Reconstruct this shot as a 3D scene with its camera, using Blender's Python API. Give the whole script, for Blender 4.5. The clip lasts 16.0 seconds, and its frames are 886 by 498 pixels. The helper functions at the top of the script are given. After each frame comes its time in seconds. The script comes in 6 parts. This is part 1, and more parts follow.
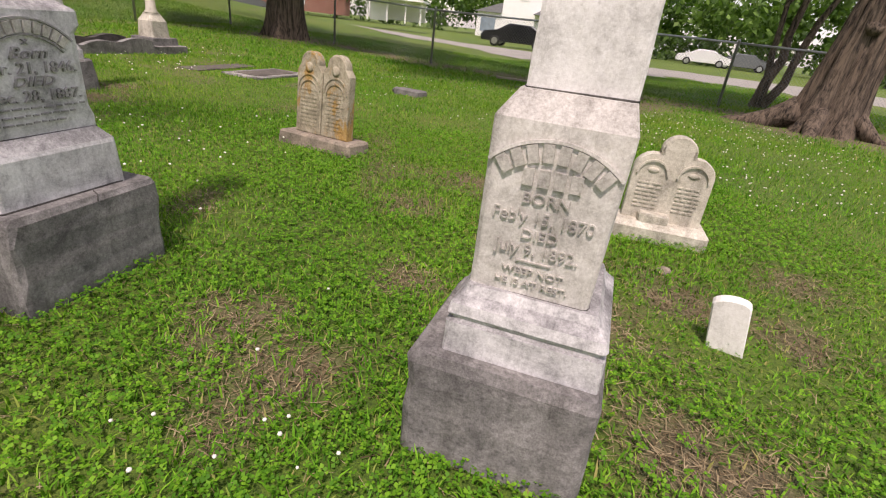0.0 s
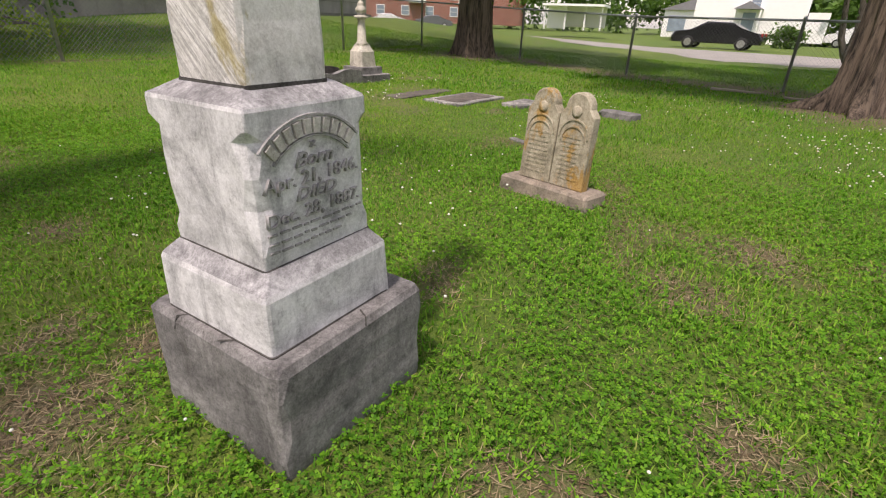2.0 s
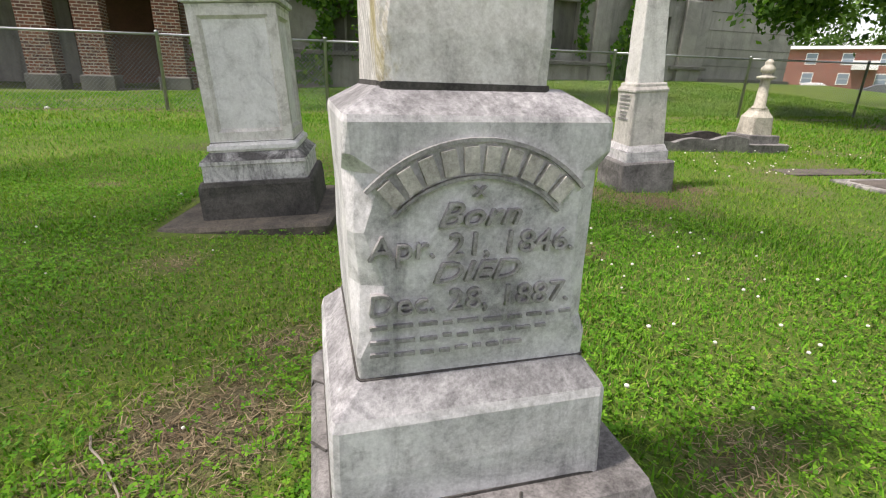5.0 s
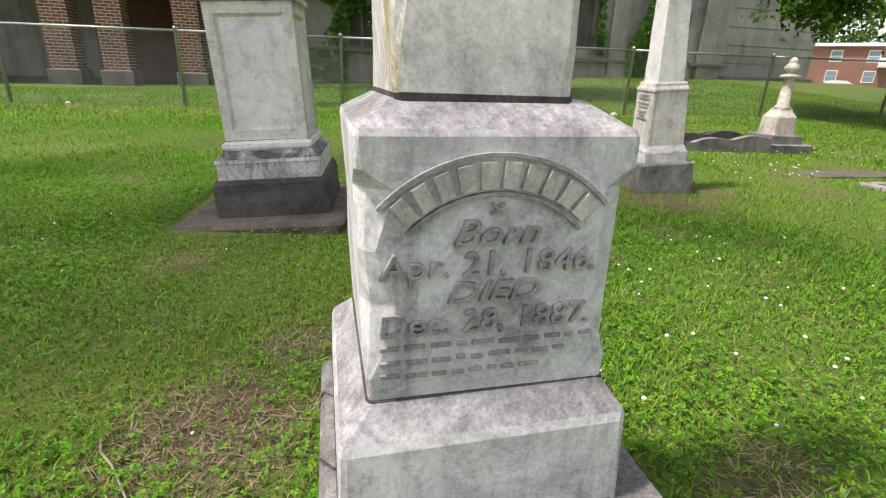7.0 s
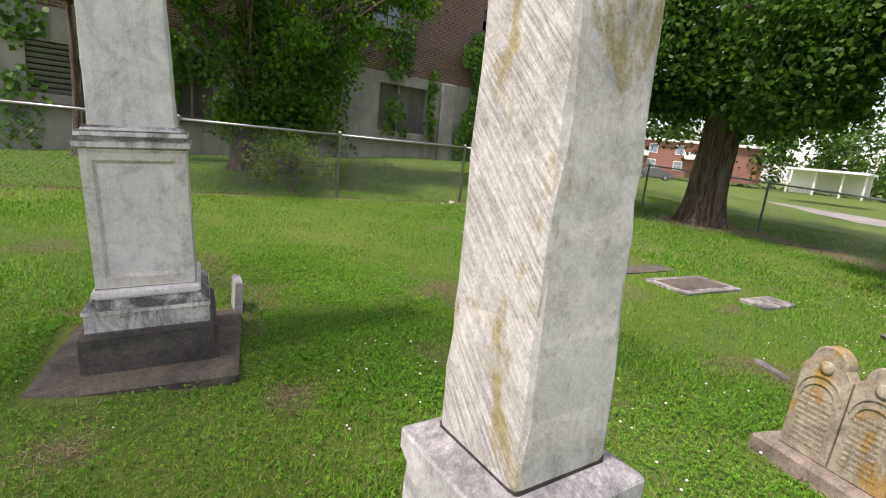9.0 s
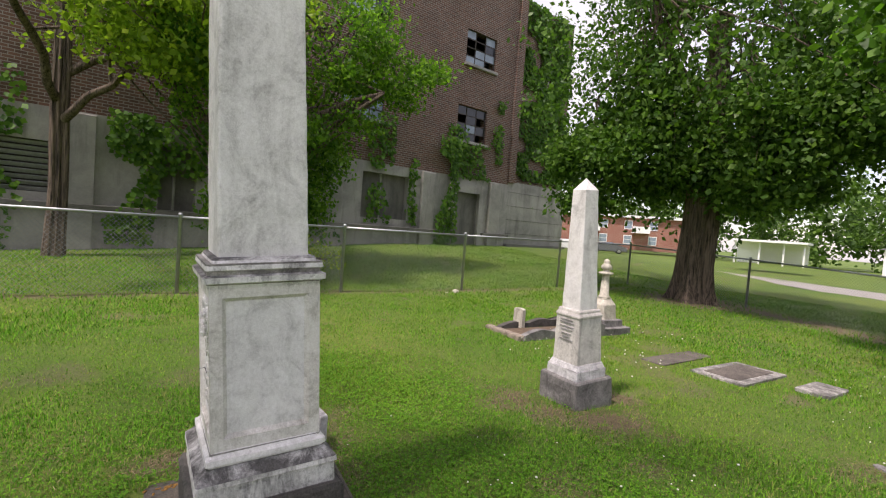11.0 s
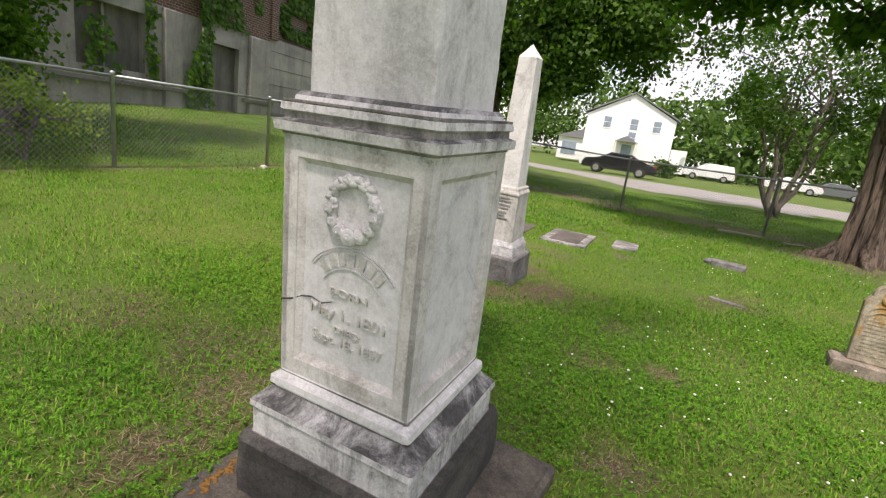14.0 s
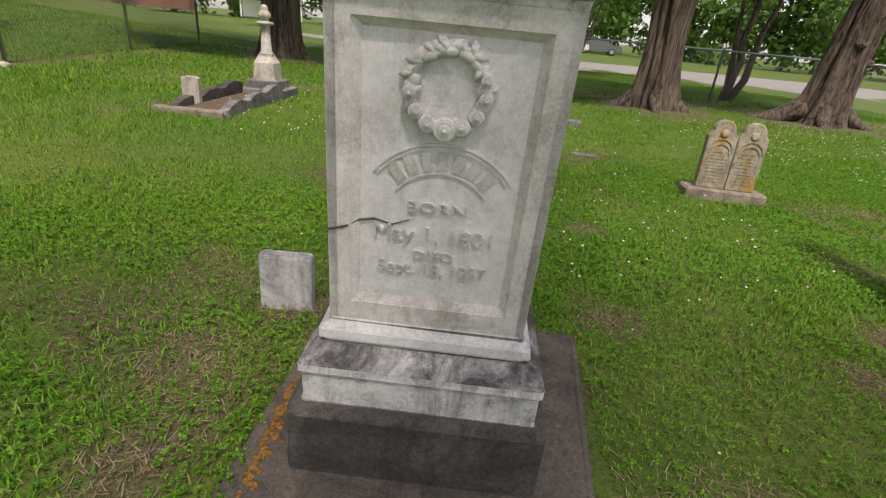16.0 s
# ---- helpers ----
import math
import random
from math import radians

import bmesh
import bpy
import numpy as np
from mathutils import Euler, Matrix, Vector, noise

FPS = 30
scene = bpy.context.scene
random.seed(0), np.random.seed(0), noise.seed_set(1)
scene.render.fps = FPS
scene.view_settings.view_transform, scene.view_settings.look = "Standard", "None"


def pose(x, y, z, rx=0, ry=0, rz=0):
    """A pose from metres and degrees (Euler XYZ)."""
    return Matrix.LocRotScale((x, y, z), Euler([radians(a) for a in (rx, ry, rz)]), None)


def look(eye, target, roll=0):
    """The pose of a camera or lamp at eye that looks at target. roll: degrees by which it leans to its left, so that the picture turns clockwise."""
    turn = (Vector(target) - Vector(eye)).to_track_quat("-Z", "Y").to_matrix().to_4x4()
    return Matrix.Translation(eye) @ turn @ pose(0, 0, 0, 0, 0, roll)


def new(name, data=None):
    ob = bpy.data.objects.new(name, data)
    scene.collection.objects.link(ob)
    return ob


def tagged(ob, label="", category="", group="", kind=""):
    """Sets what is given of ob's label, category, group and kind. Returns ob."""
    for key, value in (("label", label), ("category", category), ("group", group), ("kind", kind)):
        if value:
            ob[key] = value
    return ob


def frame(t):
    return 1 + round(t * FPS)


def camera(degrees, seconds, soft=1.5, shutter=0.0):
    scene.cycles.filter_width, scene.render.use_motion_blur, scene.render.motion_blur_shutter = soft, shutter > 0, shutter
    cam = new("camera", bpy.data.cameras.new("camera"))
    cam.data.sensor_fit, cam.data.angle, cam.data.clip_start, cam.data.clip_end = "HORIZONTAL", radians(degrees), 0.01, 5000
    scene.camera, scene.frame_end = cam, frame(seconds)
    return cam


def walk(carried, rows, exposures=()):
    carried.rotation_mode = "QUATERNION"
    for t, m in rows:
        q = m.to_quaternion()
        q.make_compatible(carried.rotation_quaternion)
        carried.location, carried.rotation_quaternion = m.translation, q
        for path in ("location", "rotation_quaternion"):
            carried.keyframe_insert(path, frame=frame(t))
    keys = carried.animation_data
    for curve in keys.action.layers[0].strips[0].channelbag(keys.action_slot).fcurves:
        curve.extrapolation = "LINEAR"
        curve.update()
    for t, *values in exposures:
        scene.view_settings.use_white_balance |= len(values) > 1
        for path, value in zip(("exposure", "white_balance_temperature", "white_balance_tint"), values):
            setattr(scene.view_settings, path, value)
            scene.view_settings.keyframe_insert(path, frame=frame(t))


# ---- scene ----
cam = camera(84.5, 16.0, soft=1.15)
PATH = [
    (0, (-0.211, 0.041, 0.938), (-0.032, 1.851, 0.105), 6.8),
    (0.3, (-0.267, 0.041, 0.977), (-0.115, 1.849, 0.136), 7.0),
    (0.5, (-0.313, 0.067, 0.996), (-0.209, 1.876, 0.15), 6.6),
    (1, (-0.432, 0.234, 1.029), (-0.552, 2.042, 0.182), 3.7),
    (1.5, (-0.588, 0.43, 1.037), (-0.881, 2.219, 0.192), 2.3),
    (2, (-0.744, 0.617, 1.024), (-1.193, 2.37, 0.172), 2.2),
    (2.5, (-0.798, 0.858, 1.018), (-1.548, 2.514, 0.184), 2.1),
    (3, (-0.825, 1.015, 1.011), (-1.836, 2.551, 0.223), 3.0),
    (3.5, (-0.861, 1.077, 1.004), (-2.015, 2.522, 0.243), 3.6),
    (4, (-0.855, 1.133, 0.971), (-2.256, 2.356, 0.236), 2.3),
    (4.5, (-0.833, 1.19, 0.913), (-2.371, 2.267, 0.227), 1.8),
    (4.7, (-0.82, 1.199, 0.901), (-2.382, 2.253, 0.229), 1.7),
    (7, (-0.854, 1.225, 0.917), (-2.449, 2.218, 0.233), 2.1),
    (7.5, (-0.848, 1.184, 0.988), (-2.467, 2.118, 0.277), 1.9),
    (8, (-0.875, 1.054, 1.098), (-2.522, 1.928, 0.374), 2.0),
    (8.5, (-0.987, 0.906, 1.212), (-2.495, 2.06, 0.584), 5.6),
    (9, (-1.07, 0.838, 1.426), (-2.28, 2.376, 1.014), 5.9),
    (9.5, (-1.296, 0.782, 1.509), (-2.387, 2.442, 1.276), 4.2),
    (10, (-1.534, 0.7, 1.553), (-2.643, 2.359, 1.417), 4.1),
    (10.2, (-1.634, 0.647, 1.562), (-2.751, 2.303, 1.458), 4.2),
    (12.3, (-2.976, 0.266, 1.495), (-4.021, 1.97, 1.433), 3.3),
    (12.5, (-3.102, 0.266, 1.484), (-4.039, 2.03, 1.396), 3.3),
    (13, (-3.432, 0.344, 1.431), (-4.064, 2.235, 1.273), 4.0),
    (13.5, (-3.74, 0.406, 1.38), (-4.14, 2.344, 1.093), 5.4),
    (14, (-4.017, 0.431, 1.294), (-4.049, 2.376, 0.829), 7.8),
    (14.5, (-4.207, 0.499, 1.248), (-3.969, 2.407, 0.696), 8.8),
    (15, (-4.386, 0.655, 1.219), (-3.901, 2.493, 0.6), 8.8),
    (15.5, (-4.541, 0.742, 1.2), (-3.903, 2.5, 0.493), 7.7),
    (16, (-4.669, 0.805, 1.165), (-3.96, 2.484, 0.341), 5.3),
]
walk(cam, [(t, look(eye, target, roll)) for t, eye, target, roll in PATH], [(0, 0.38, 6850, 28), (1.5, 0.4, 6780, 26), (2.5, 0.5, 6700, 24), (4, 0.63, 6600, 20), (7.5, 0.8, 6600, 20), (8.5, 0.74, 6600, 22), (10, 0.5, 6600, 26), (12.5, 0.65, 6620, 24), (13.5, 0.64, 6650, 24), (14.5, 0.52, 6700, 23), (15.5, 0.34, 6750, 23), (16, 0.22, 6750, 23)])

# ---- light ----
SUN_DIR = Vector((-0.13, -0.48, 0.95)).normalized()
world = bpy.data.worlds.new("sky")
scene.world = world
world.use_nodes = True
_nt = world.node_tree
_bg = _nt.nodes["Background"]
_sky = _nt.nodes.new("ShaderNodeTexSky")
_sky.sky_type = "NISHITA"
_sky.sun_disc = False
_sky.sun_elevation = math.asin(SUN_DIR.z)
_sky.sun_rotation = math.atan2(SUN_DIR.x, SUN_DIR.y)
_sky.dust_density = 1.0
_sky.air_density = 1.2
_cloud = _nt.nodes.new("ShaderNodeTexNoise")
_cloud.inputs["Scale"].default_value, _cloud.inputs["Detail"].default_value = 2.2, 7.0
_cover = _nt.nodes.new("ShaderNodeMapRange")
_cover.inputs["From Min"].default_value, _cover.inputs["From Max"].default_value = 0.38, 0.56
_cover.inputs["To Min"].default_value, _cover.inputs["To Max"].default_value = 0.35, 0.95
_dir = _nt.nodes.new("ShaderNodeTexCoord")
_veil = _nt.nodes.new("ShaderNodeMix")
_veil.data_type = "RGBA"
_veil.inputs[7].default_value = (4.6, 4.7, 4.85, 1)
_nt.links.new(_dir.outputs["Generated"], _cloud.inputs["Vector"])
_nt.links.new(_cloud.outputs["Fac"], _cover.inputs["Value"])
_nt.links.new(_cover.outputs[0], _veil.inputs[0])
_nt.links.new(_sky.outputs[0], _veil.inputs[6])
_nt.links.new(_veil.outputs[2], _bg.inputs[0])
_bg.inputs[1].default_value = 0.15
sun_data = bpy.data.lights.new("sun", "SUN")
sun_data.energy, sun_data.angle, sun_data.color = 3.2, radians(4), (1.0, 0.94, 0.84)
sun_ob = new("sun", sun_data)
sun_ob.matrix_world = look((0, 0, 30), Vector((0, 0, 30)) - SUN_DIR)


# ---- materials ----
def material(name, rough=0.8, metal=0.0):
    m = bpy.data.materials.new(name)
    m.use_nodes = True
    nt = m.node_tree
    b = nt.nodes["Principled BSDF"]
    b.inputs["Roughness"].default_value = rough
    b.inputs["Metallic"].default_value = metal
    return m, nt, b


def nnode(nt, kind, **values):
    n = nt.nodes.new(kind)
    for key, value in values.items():
        n.inputs[key].default_value = value
    return n


def coords(nt, space="Object", scale=(1, 1, 1)):
    tc = nt.nodes.new("ShaderNodeTexCoord")
    mp = nt.nodes.new("ShaderNodeMapping")
    mp.inputs["Scale"].default_value = scale
    nt.links.new(tc.outputs[space], mp.inputs["Vector"])
    return mp.outputs[0]


def noise_tex(nt, vec, scale, detail=6.0, rough=0.6, distort=0.0):
    n = nnode(nt, "ShaderNodeTexNoise", Scale=scale, Detail=detail, Roughness=rough, Distortion=distort)
    nt.links.new(vec, n.inputs["Vector"])
    return n.outputs["Fac"]


def ramp(nt, fac, *stops):
    r = nt.nodes.new("ShaderNodeValToRGB")
    e = r.color_ramp.elements
    while len(e) < len(stops):
        e.new(0.5)
    for el, (p, c) in zip(e, stops):
        el.position = p
        el.color = (*c, 1) if len(c) == 3 else c
    nt.links.new(fac, r.inputs[0])
    return r.outputs[0]


def mix(nt, fac, a, b, mode="MIX"):
    n = nt.nodes.new("ShaderNodeMix")
    n.data_type, n.blend_type = "RGBA", mode
    for value, slot in ((fac, 0), (a, 6), (b, 7)):
        if isinstance(value, (int, float)):
            n.inputs[slot].default_value = value
        elif isinstance(value, tuple):
            n.inputs[slot].default_value = (*value, 1)
        else:
            nt.links.new(value, n.inputs[slot])
    return n.outputs[2]


def bump(nt, b, height, strength=0.4, distance=0.01):
    n = nnode(nt, "ShaderNodeBump", Strength=strength, Distance=distance)
    nt.links.new(height, n.inputs["Height"])
    nt.links.new(n.outputs[0], b.inputs["Normal"])


def stone(name, light, mid, dark, stain=(0.12, 0.115, 0.1), lichen=None, amount=0.45, rough=0.75, grain=60.0, streak=1.0, relief=0.35, lichen_at=0.62, ledge=0.0, scratch=0.0):
    """Weathered stone: cloudy body, runs of stain, speckle, pits, optional lichen, mildew on ledges and slanting scratches."""
    m, nt, b = material(name, rough)
    v = coords(nt)
    cloud = noise_tex(nt, v, 4.5, 10, 0.68, 0.9)
    col = ramp(nt, cloud, (0.34, dark), (0.47, mid), (0.6, light))
    runs = noise_tex(nt, coords(nt, "Object", (11, 11, 1.4)), 1.0, 8, 0.7, 0.5)
    col = mix(nt, mix(nt, 1.0, ramp(nt, runs, (0.5, (0, 0, 0)), (0.68, (1, 1, 1))), (amount * streak,) * 3, "MULTIPLY"), col, stain)
    spots = noise_tex(nt, v, 22.0, 10, 0.75)
    col = mix(nt, mix(nt, 1.0, ramp(nt, spots, (0.53, (0, 0, 0)), (0.66, (1, 1, 1))), (amount * 0.8,) * 3, "MULTIPLY"), col, stain)
    if ledge:
        geo = nt.nodes.new("ShaderNodeNewGeometry")
        sep = nt.nodes.new("ShaderNodeSeparateXYZ")
        nt.links.new(geo.outputs["True Normal"], sep.inputs[0])
        up = ramp(nt, sep.outputs[2], (0.25, (0, 0, 0)), (0.6, (1, 1, 1)))
        patchy = ramp(nt, noise_tex(nt, v, 7.0, 8, 0.7, 0.6), (0.36, (0.25 * ledge, 0.25 * ledge, 0.25 * ledge)), (0.56, (ledge, ledge, ledge)))
        col = mix(nt, mix(nt, 1.0, up, patchy, "MULTIPLY"), col, tuple(c * 0.7 for c in stain))
    if scratch:
        along = []
        for d in ((105, -105, 105), (-5, 5, 5)):
            dot = nt.nodes.new("ShaderNodeVectorMath")
            dot.operation = "DOT_PRODUCT"
            dot.inputs[1].default_value = d
            nt.links.new(v, dot.inputs[0])
            along.append(dot.outputs["Value"])
        both = nt.nodes.new("ShaderNodeCombineXYZ")
        nt.links.new(along[0], both.inputs[0])
        nt.links.new(along[1], both.inputs[1])
        side = nt.nodes.new("ShaderNodeTexCoord")
        west = nt.nodes.new("ShaderNodeVectorMath")
        west.operation = "DOT_PRODUCT"
        west.inputs[1].default_value = (-1, 0, 0)
        nt.links.new(side.outputs["Normal"], west.inputs[0])
        worn = ramp(nt, west.outputs["Value"], (0.3, (0.12, 0.12, 0.12)), (0.7, (1, 1, 1)))
        sc = noise_tex(nt, both.outputs[0], 1.0, 7, 0.75, 0.35)
        col = mix(nt, mix(nt, 1.0, ramp(nt, sc, (0.45, (0, 0, 0)), (0.56, (1, 1, 1))), mix(nt, 1.0, worn, ramp(nt, noise_tex(nt, v, 2.4, 4), (0.35, (0.25, 0.25, 0.25)), (0.55, (scratch,) * 3)), "MULTIPLY"), "MULTIPLY"), col, tuple(c * 0.5 for c in mid))
    if lichen:
        li = noise_tex(nt, coords(nt, "Object", (1, 1, 0.45)), 6.5, 8, 0.7, 0.4)
        col = mix(nt, mix(nt, 1.0, ramp(nt, li, (lichen_at, (0, 0, 0)), (lichen_at + 0.07, (1, 1, 1))), (0.75,) * 3, "MULTIPLY"), col, lichen)
    fine = noise_tex(nt, v, grain * 3, 4, 0.75)
    speck = noise_tex(nt, v, grain, 6, 0.75)
    col = mix(nt, 0.8, col, ramp(nt, mix(nt, 0.5, fine, speck), (0.38, (0.16, 0.16, 0.16)), (0.64, (0.85, 0.85, 0.85))), "SOFT_LIGHT")
    nt.links.new(col, b.inputs["Base Color"])
    bump(nt, b, mix(nt, 0.5, speck, spots), relief, 0.006)
    return m


MARBLE_WARM = stone("weathered_warm_marble", (0.67, 0.645, 0.60), (0.57, 0.548, 0.51), (0.41, 0.394, 0.362), (0.17, 0.16, 0.138), (0.32, 0.265, 0.10), 0.45, lichen_at=0.66, ledge=0.4)
MARBLE_BLUE = stone("weathered_grey_marble", (0.72, 0.713, 0.71), (0.53, 0.524, 0.523), (0.29, 0.287, 0.288), (0.13, 0.128, 0.129), (0.36, 0.31, 0.14), 0.5, lichen_at=0.7, ledge=0.7)
MARBLE_WHITE = stone("weathered_white_marble", (0.80, 0.79, 0.77), (0.72, 0.71, 0.69), (0.55, 0.54, 0.52), (0.2, 0.19, 0.17), None, 0.22, ledge=0.35)
MARBLE_FRAME = stone("stained_frame_marble", (0.75, 0.73, 0.69), (0.65, 0.63, 0.585), (0.44, 0.42, 0.375), (0.21, 0.185, 0.14), None, 0.38, ledge=0.4)
MARBLE_DARKTOP = stone("mildewed_white_marble", (0.76, 0.75, 0.73), (0.62, 0.61, 0.59), (0.33, 0.322, 0.31), (0.06, 0.057, 0.054), None, 0.7, streak=1.0, ledge=0.95)
CLEAN_SHAFT = stone("clouded_shaft_marble", (0.78, 0.77, 0.745), (0.68, 0.67, 0.645), (0.48, 0.47, 0.45), (0.25, 0.24, 0.215), (0.34, 0.29, 0.12), 0.28, lichen_at=0.68)
SHAFT_STONE = stone("streaked_shaft_marble", (0.74, 0.725, 0.69), (0.62, 0.605, 0.57), (0.38, 0.37, 0.345), (0.24, 0.225, 0.19), (0.33, 0.27, 0.08), 0.4, lichen_at=0.56, scratch=0.8, streak=0.35)
GREY_BASE = stone("rough_grey_limestone", (0.255, 0.245, 0.235), (0.165, 0.159, 0.153), (0.085, 0.082, 0.079), (0.08, 0.075, 0.068), None, 0.55, 0.9, relief=0.7)
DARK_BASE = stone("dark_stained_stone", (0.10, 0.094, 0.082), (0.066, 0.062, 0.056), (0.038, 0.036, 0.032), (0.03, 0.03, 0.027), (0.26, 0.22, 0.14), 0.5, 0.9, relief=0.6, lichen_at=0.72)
SLAB_STONE = stone("mossy_slab_stone", (0.135, 0.115, 0.088), (0.095, 0.083, 0.066), (0.055, 0.05, 0.042), (0.05, 0.048, 0.04), (0.36, 0.19, 0.03), 0.5, 0.95, relief=0.6, lichen_at=0.68)
TAN_STONE = stone("tan_lichened_limestone", (0.44, 0.40, 0.30), (0.35, 0.315, 0.225), (0.21, 0.19, 0.135), (0.14, 0.12, 0.08), (0.36, 0.20, 0.02), 0.55, 0.9, lichen_at=0.53)
PINK_BASE = stone("brown_sandstone_base", (0.32, 0.27, 0.21), (0.25, 0.21, 0.165), (0.15, 0.13, 0.10), (0.09, 0.08, 0.06), None, 0.5, 0.95, relief=0.7)
PALE_STONE = stone("pale_limestone", (0.60, 0.57, 0.48), (0.49, 0.46, 0.38), (0.31, 0.29, 0.24), (0.15, 0.14, 0.11), None, 0.5)
WHITE_STONE = stone("clean_white_marble", (0.82, 0.81, 0.77), (0.75, 0.74, 0.70), (0.6, 0.59, 0.55), (0.35, 0.34, 0.3), None, 0.2)
# both letter marbles darker than their face: relief shadow put into the colour
LETTER_STONE = stone("worn_shaded_letter_marble", (0.52, 0.50, 0.45), (0.40, 0.385, 0.35), (0.26, 0.25, 0.225), (0.15, 0.14, 0.125), None, 0.4)
LETTER_WHITE = stone("raised_letter_marble", (0.66, 0.65, 0.61), (0.56, 0.55, 0.51), (0.44, 0.43, 0.40), (0.2, 0.19, 0.165), None, 0.35)
GRIME_LINES = stone("grime_filled_letters", (0.34, 0.325, 0.295), (0.20, 0.19, 0.175), (0.09, 0.086, 0.08), (0.05, 0.048, 0.045), None, 0.5)
LEDGER_STONE = stone("lichened_grey_ledger", (0.40, 0.385, 0.355), (0.20, 0.193, 0.18), (0.10, 0.097, 0.09), (0.07, 0.068, 0.06), None, 0.7, 0.95, relief=0.7)
LEDGER_INSET = stone("dark_brown_ledger", (0.15, 0.13, 0.11), (0.115, 0.10, 0.085), (0.075, 0.066, 0.056), (0.05, 0.046, 0.04), None, 0.5, 0.95, relief=0.6)
# grime and the shadow edges of raised letters, together in one darker colour
LETTER_GRIME_SHADE = stone("grimy_shaded_letter_marble", (0.39, 0.38, 0.37), (0.29, 0.283, 0.275), (0.19, 0.185, 0.18), (0.08, 0.08, 0.08), None, 0.4)


def plain(name, color, rough=0.7, metal=0.0, scale=8.0, vary=0.25, relief=0.15):
    m, nt, b = material(name, rough, metal)
    v = coords(nt)
    n1 = noise_tex(nt, v, scale, 6)
    n2 = noise_tex(nt, v, scale * 9, 4)
    lo = tuple(c * (1 - vary) for c in color)
    hi = tuple(min(1, c * (1 + vary)) for c in color)
    col = ramp(nt, mix(nt, 0.4, n1, n2), (0.3, lo), (0.7, hi))
    nt.links.new(col, b.inputs["Base Color"])
    bump(nt, b, n2, relief, 0.004)
    return m


GALVANISED = plain("galvanised_steel", (0.42, 0.44, 0.45), 0.45, 0.7, 12)
WIRE = plain("weathered_wire", (0.30, 0.31, 0.31), 0.55, 0.6, 12)
WHITE_PAINT = plain("white_painted_siding", (0.86, 0.86, 0.84), 0.6, 0, 3, 0.04)
ROOF_GREY = plain("grey_shingles", (0.20, 0.20, 0.21), 0.9, 0, 6)
GLASS_DARK = plain("dark_window_glass", (0.03, 0.035, 0.04), 0.12, 0, 3)
GLASS_PALE = plain("dusty_window_glass", (0.26, 0.32, 0.38), 0.2, 0, 3, 0.3)
RUSTY_STEEL = plain("rusty_window_steel", (0.07, 0.06, 0.055), 0.7, 0.3, 10)
CAR_BLACK = plain("black_car_paint", (0.012, 0.012, 0.014), 0.15, 0, 2, 0.1, 0.0)
CAR_WHITE = plain("white_car_paint", (0.8, 0.8, 0.8), 0.2, 0, 2, 0.04, 0.0)
CAR_BLUE = plain("blue_car_paint", (0.03, 0.08, 0.2), 0.2, 0, 2, 0.1, 0.0)
CAR_GREY = plain("grey_car_paint", (0.16, 0.17, 0.18), 0.25, 0.2, 2, 0.1, 0.0)
RUBBER = plain("tyre_rubber", (0.02, 0.02, 0.02), 0.9)
ALLOY = plain("alloy_wheel", (0.55, 0.55, 0.56), 0.3, 0.8, 5, 0.1)
LAMP_RED = plain("red_lamp", (0.35, 0.02, 0.02), 0.2)
SOIL = plain("dry_soil", (0.12, 0.085, 0.055), 0.98, 0, 10, 0.5, 0.8)
ROAD = plain("pale_worn_asphalt", (0.30, 0.285, 0.255), 0.95, 0, 1.2, 0.2, 0.4)
RUST_DOOR = plain("brown_painted_door", (0.16, 0.075, 0.04), 0.7, 0, 2, 0.3)
ORANGE_LICHEN = plain("orange_lichen", (0.25, 0.125, 0.025), 0.95, 0, 40, 0.5)
DRY_STICK = plain("dry_grey_wood", (0.30, 0.26, 0.2), 0.9, 0, 12, 0.3)
PETAL = plain("white_clover", (0.75, 0.74, 0.66), 0.8, 0, 30, 0.15)


def concrete_material(name, light, dark, joint=1.2):
    m, nt, b = material(name, 0.92)
    v = coords(nt)
    n1 = noise_tex(nt, v, 0.8, 8, 0.65, 0.5)
    runs = noise_tex(nt, coords(nt, "Object", (2.2, 2.2, 0.25)), 1.0, 8, 0.7)
    n2 = noise_tex(nt, v, 25, 5)
    col = ramp(nt, n1, (0.32, dark), (0.62, light))
    col = mix(nt, ramp(nt, runs, (0.5, (0, 0, 0)), (0.75, (0.75, 0.75, 0.75))), col, tuple(c * 0.45 for c in dark))
    nt.links.new(mix(nt, 0.2, col, n2, "SOFT_LIGHT"), b.inputs["Base Color"])
    bump(nt, b, n2, 0.4, 0.01)
    return m


CONCRETE = concrete_material("stained_concrete", (0.40, 0.385, 0.35), (0.22, 0.215, 0.20))
CONCRETE_DARK = concrete_material("dark_stained_concrete", (0.22, 0.21, 0.185), (0.10, 0.098, 0.09))


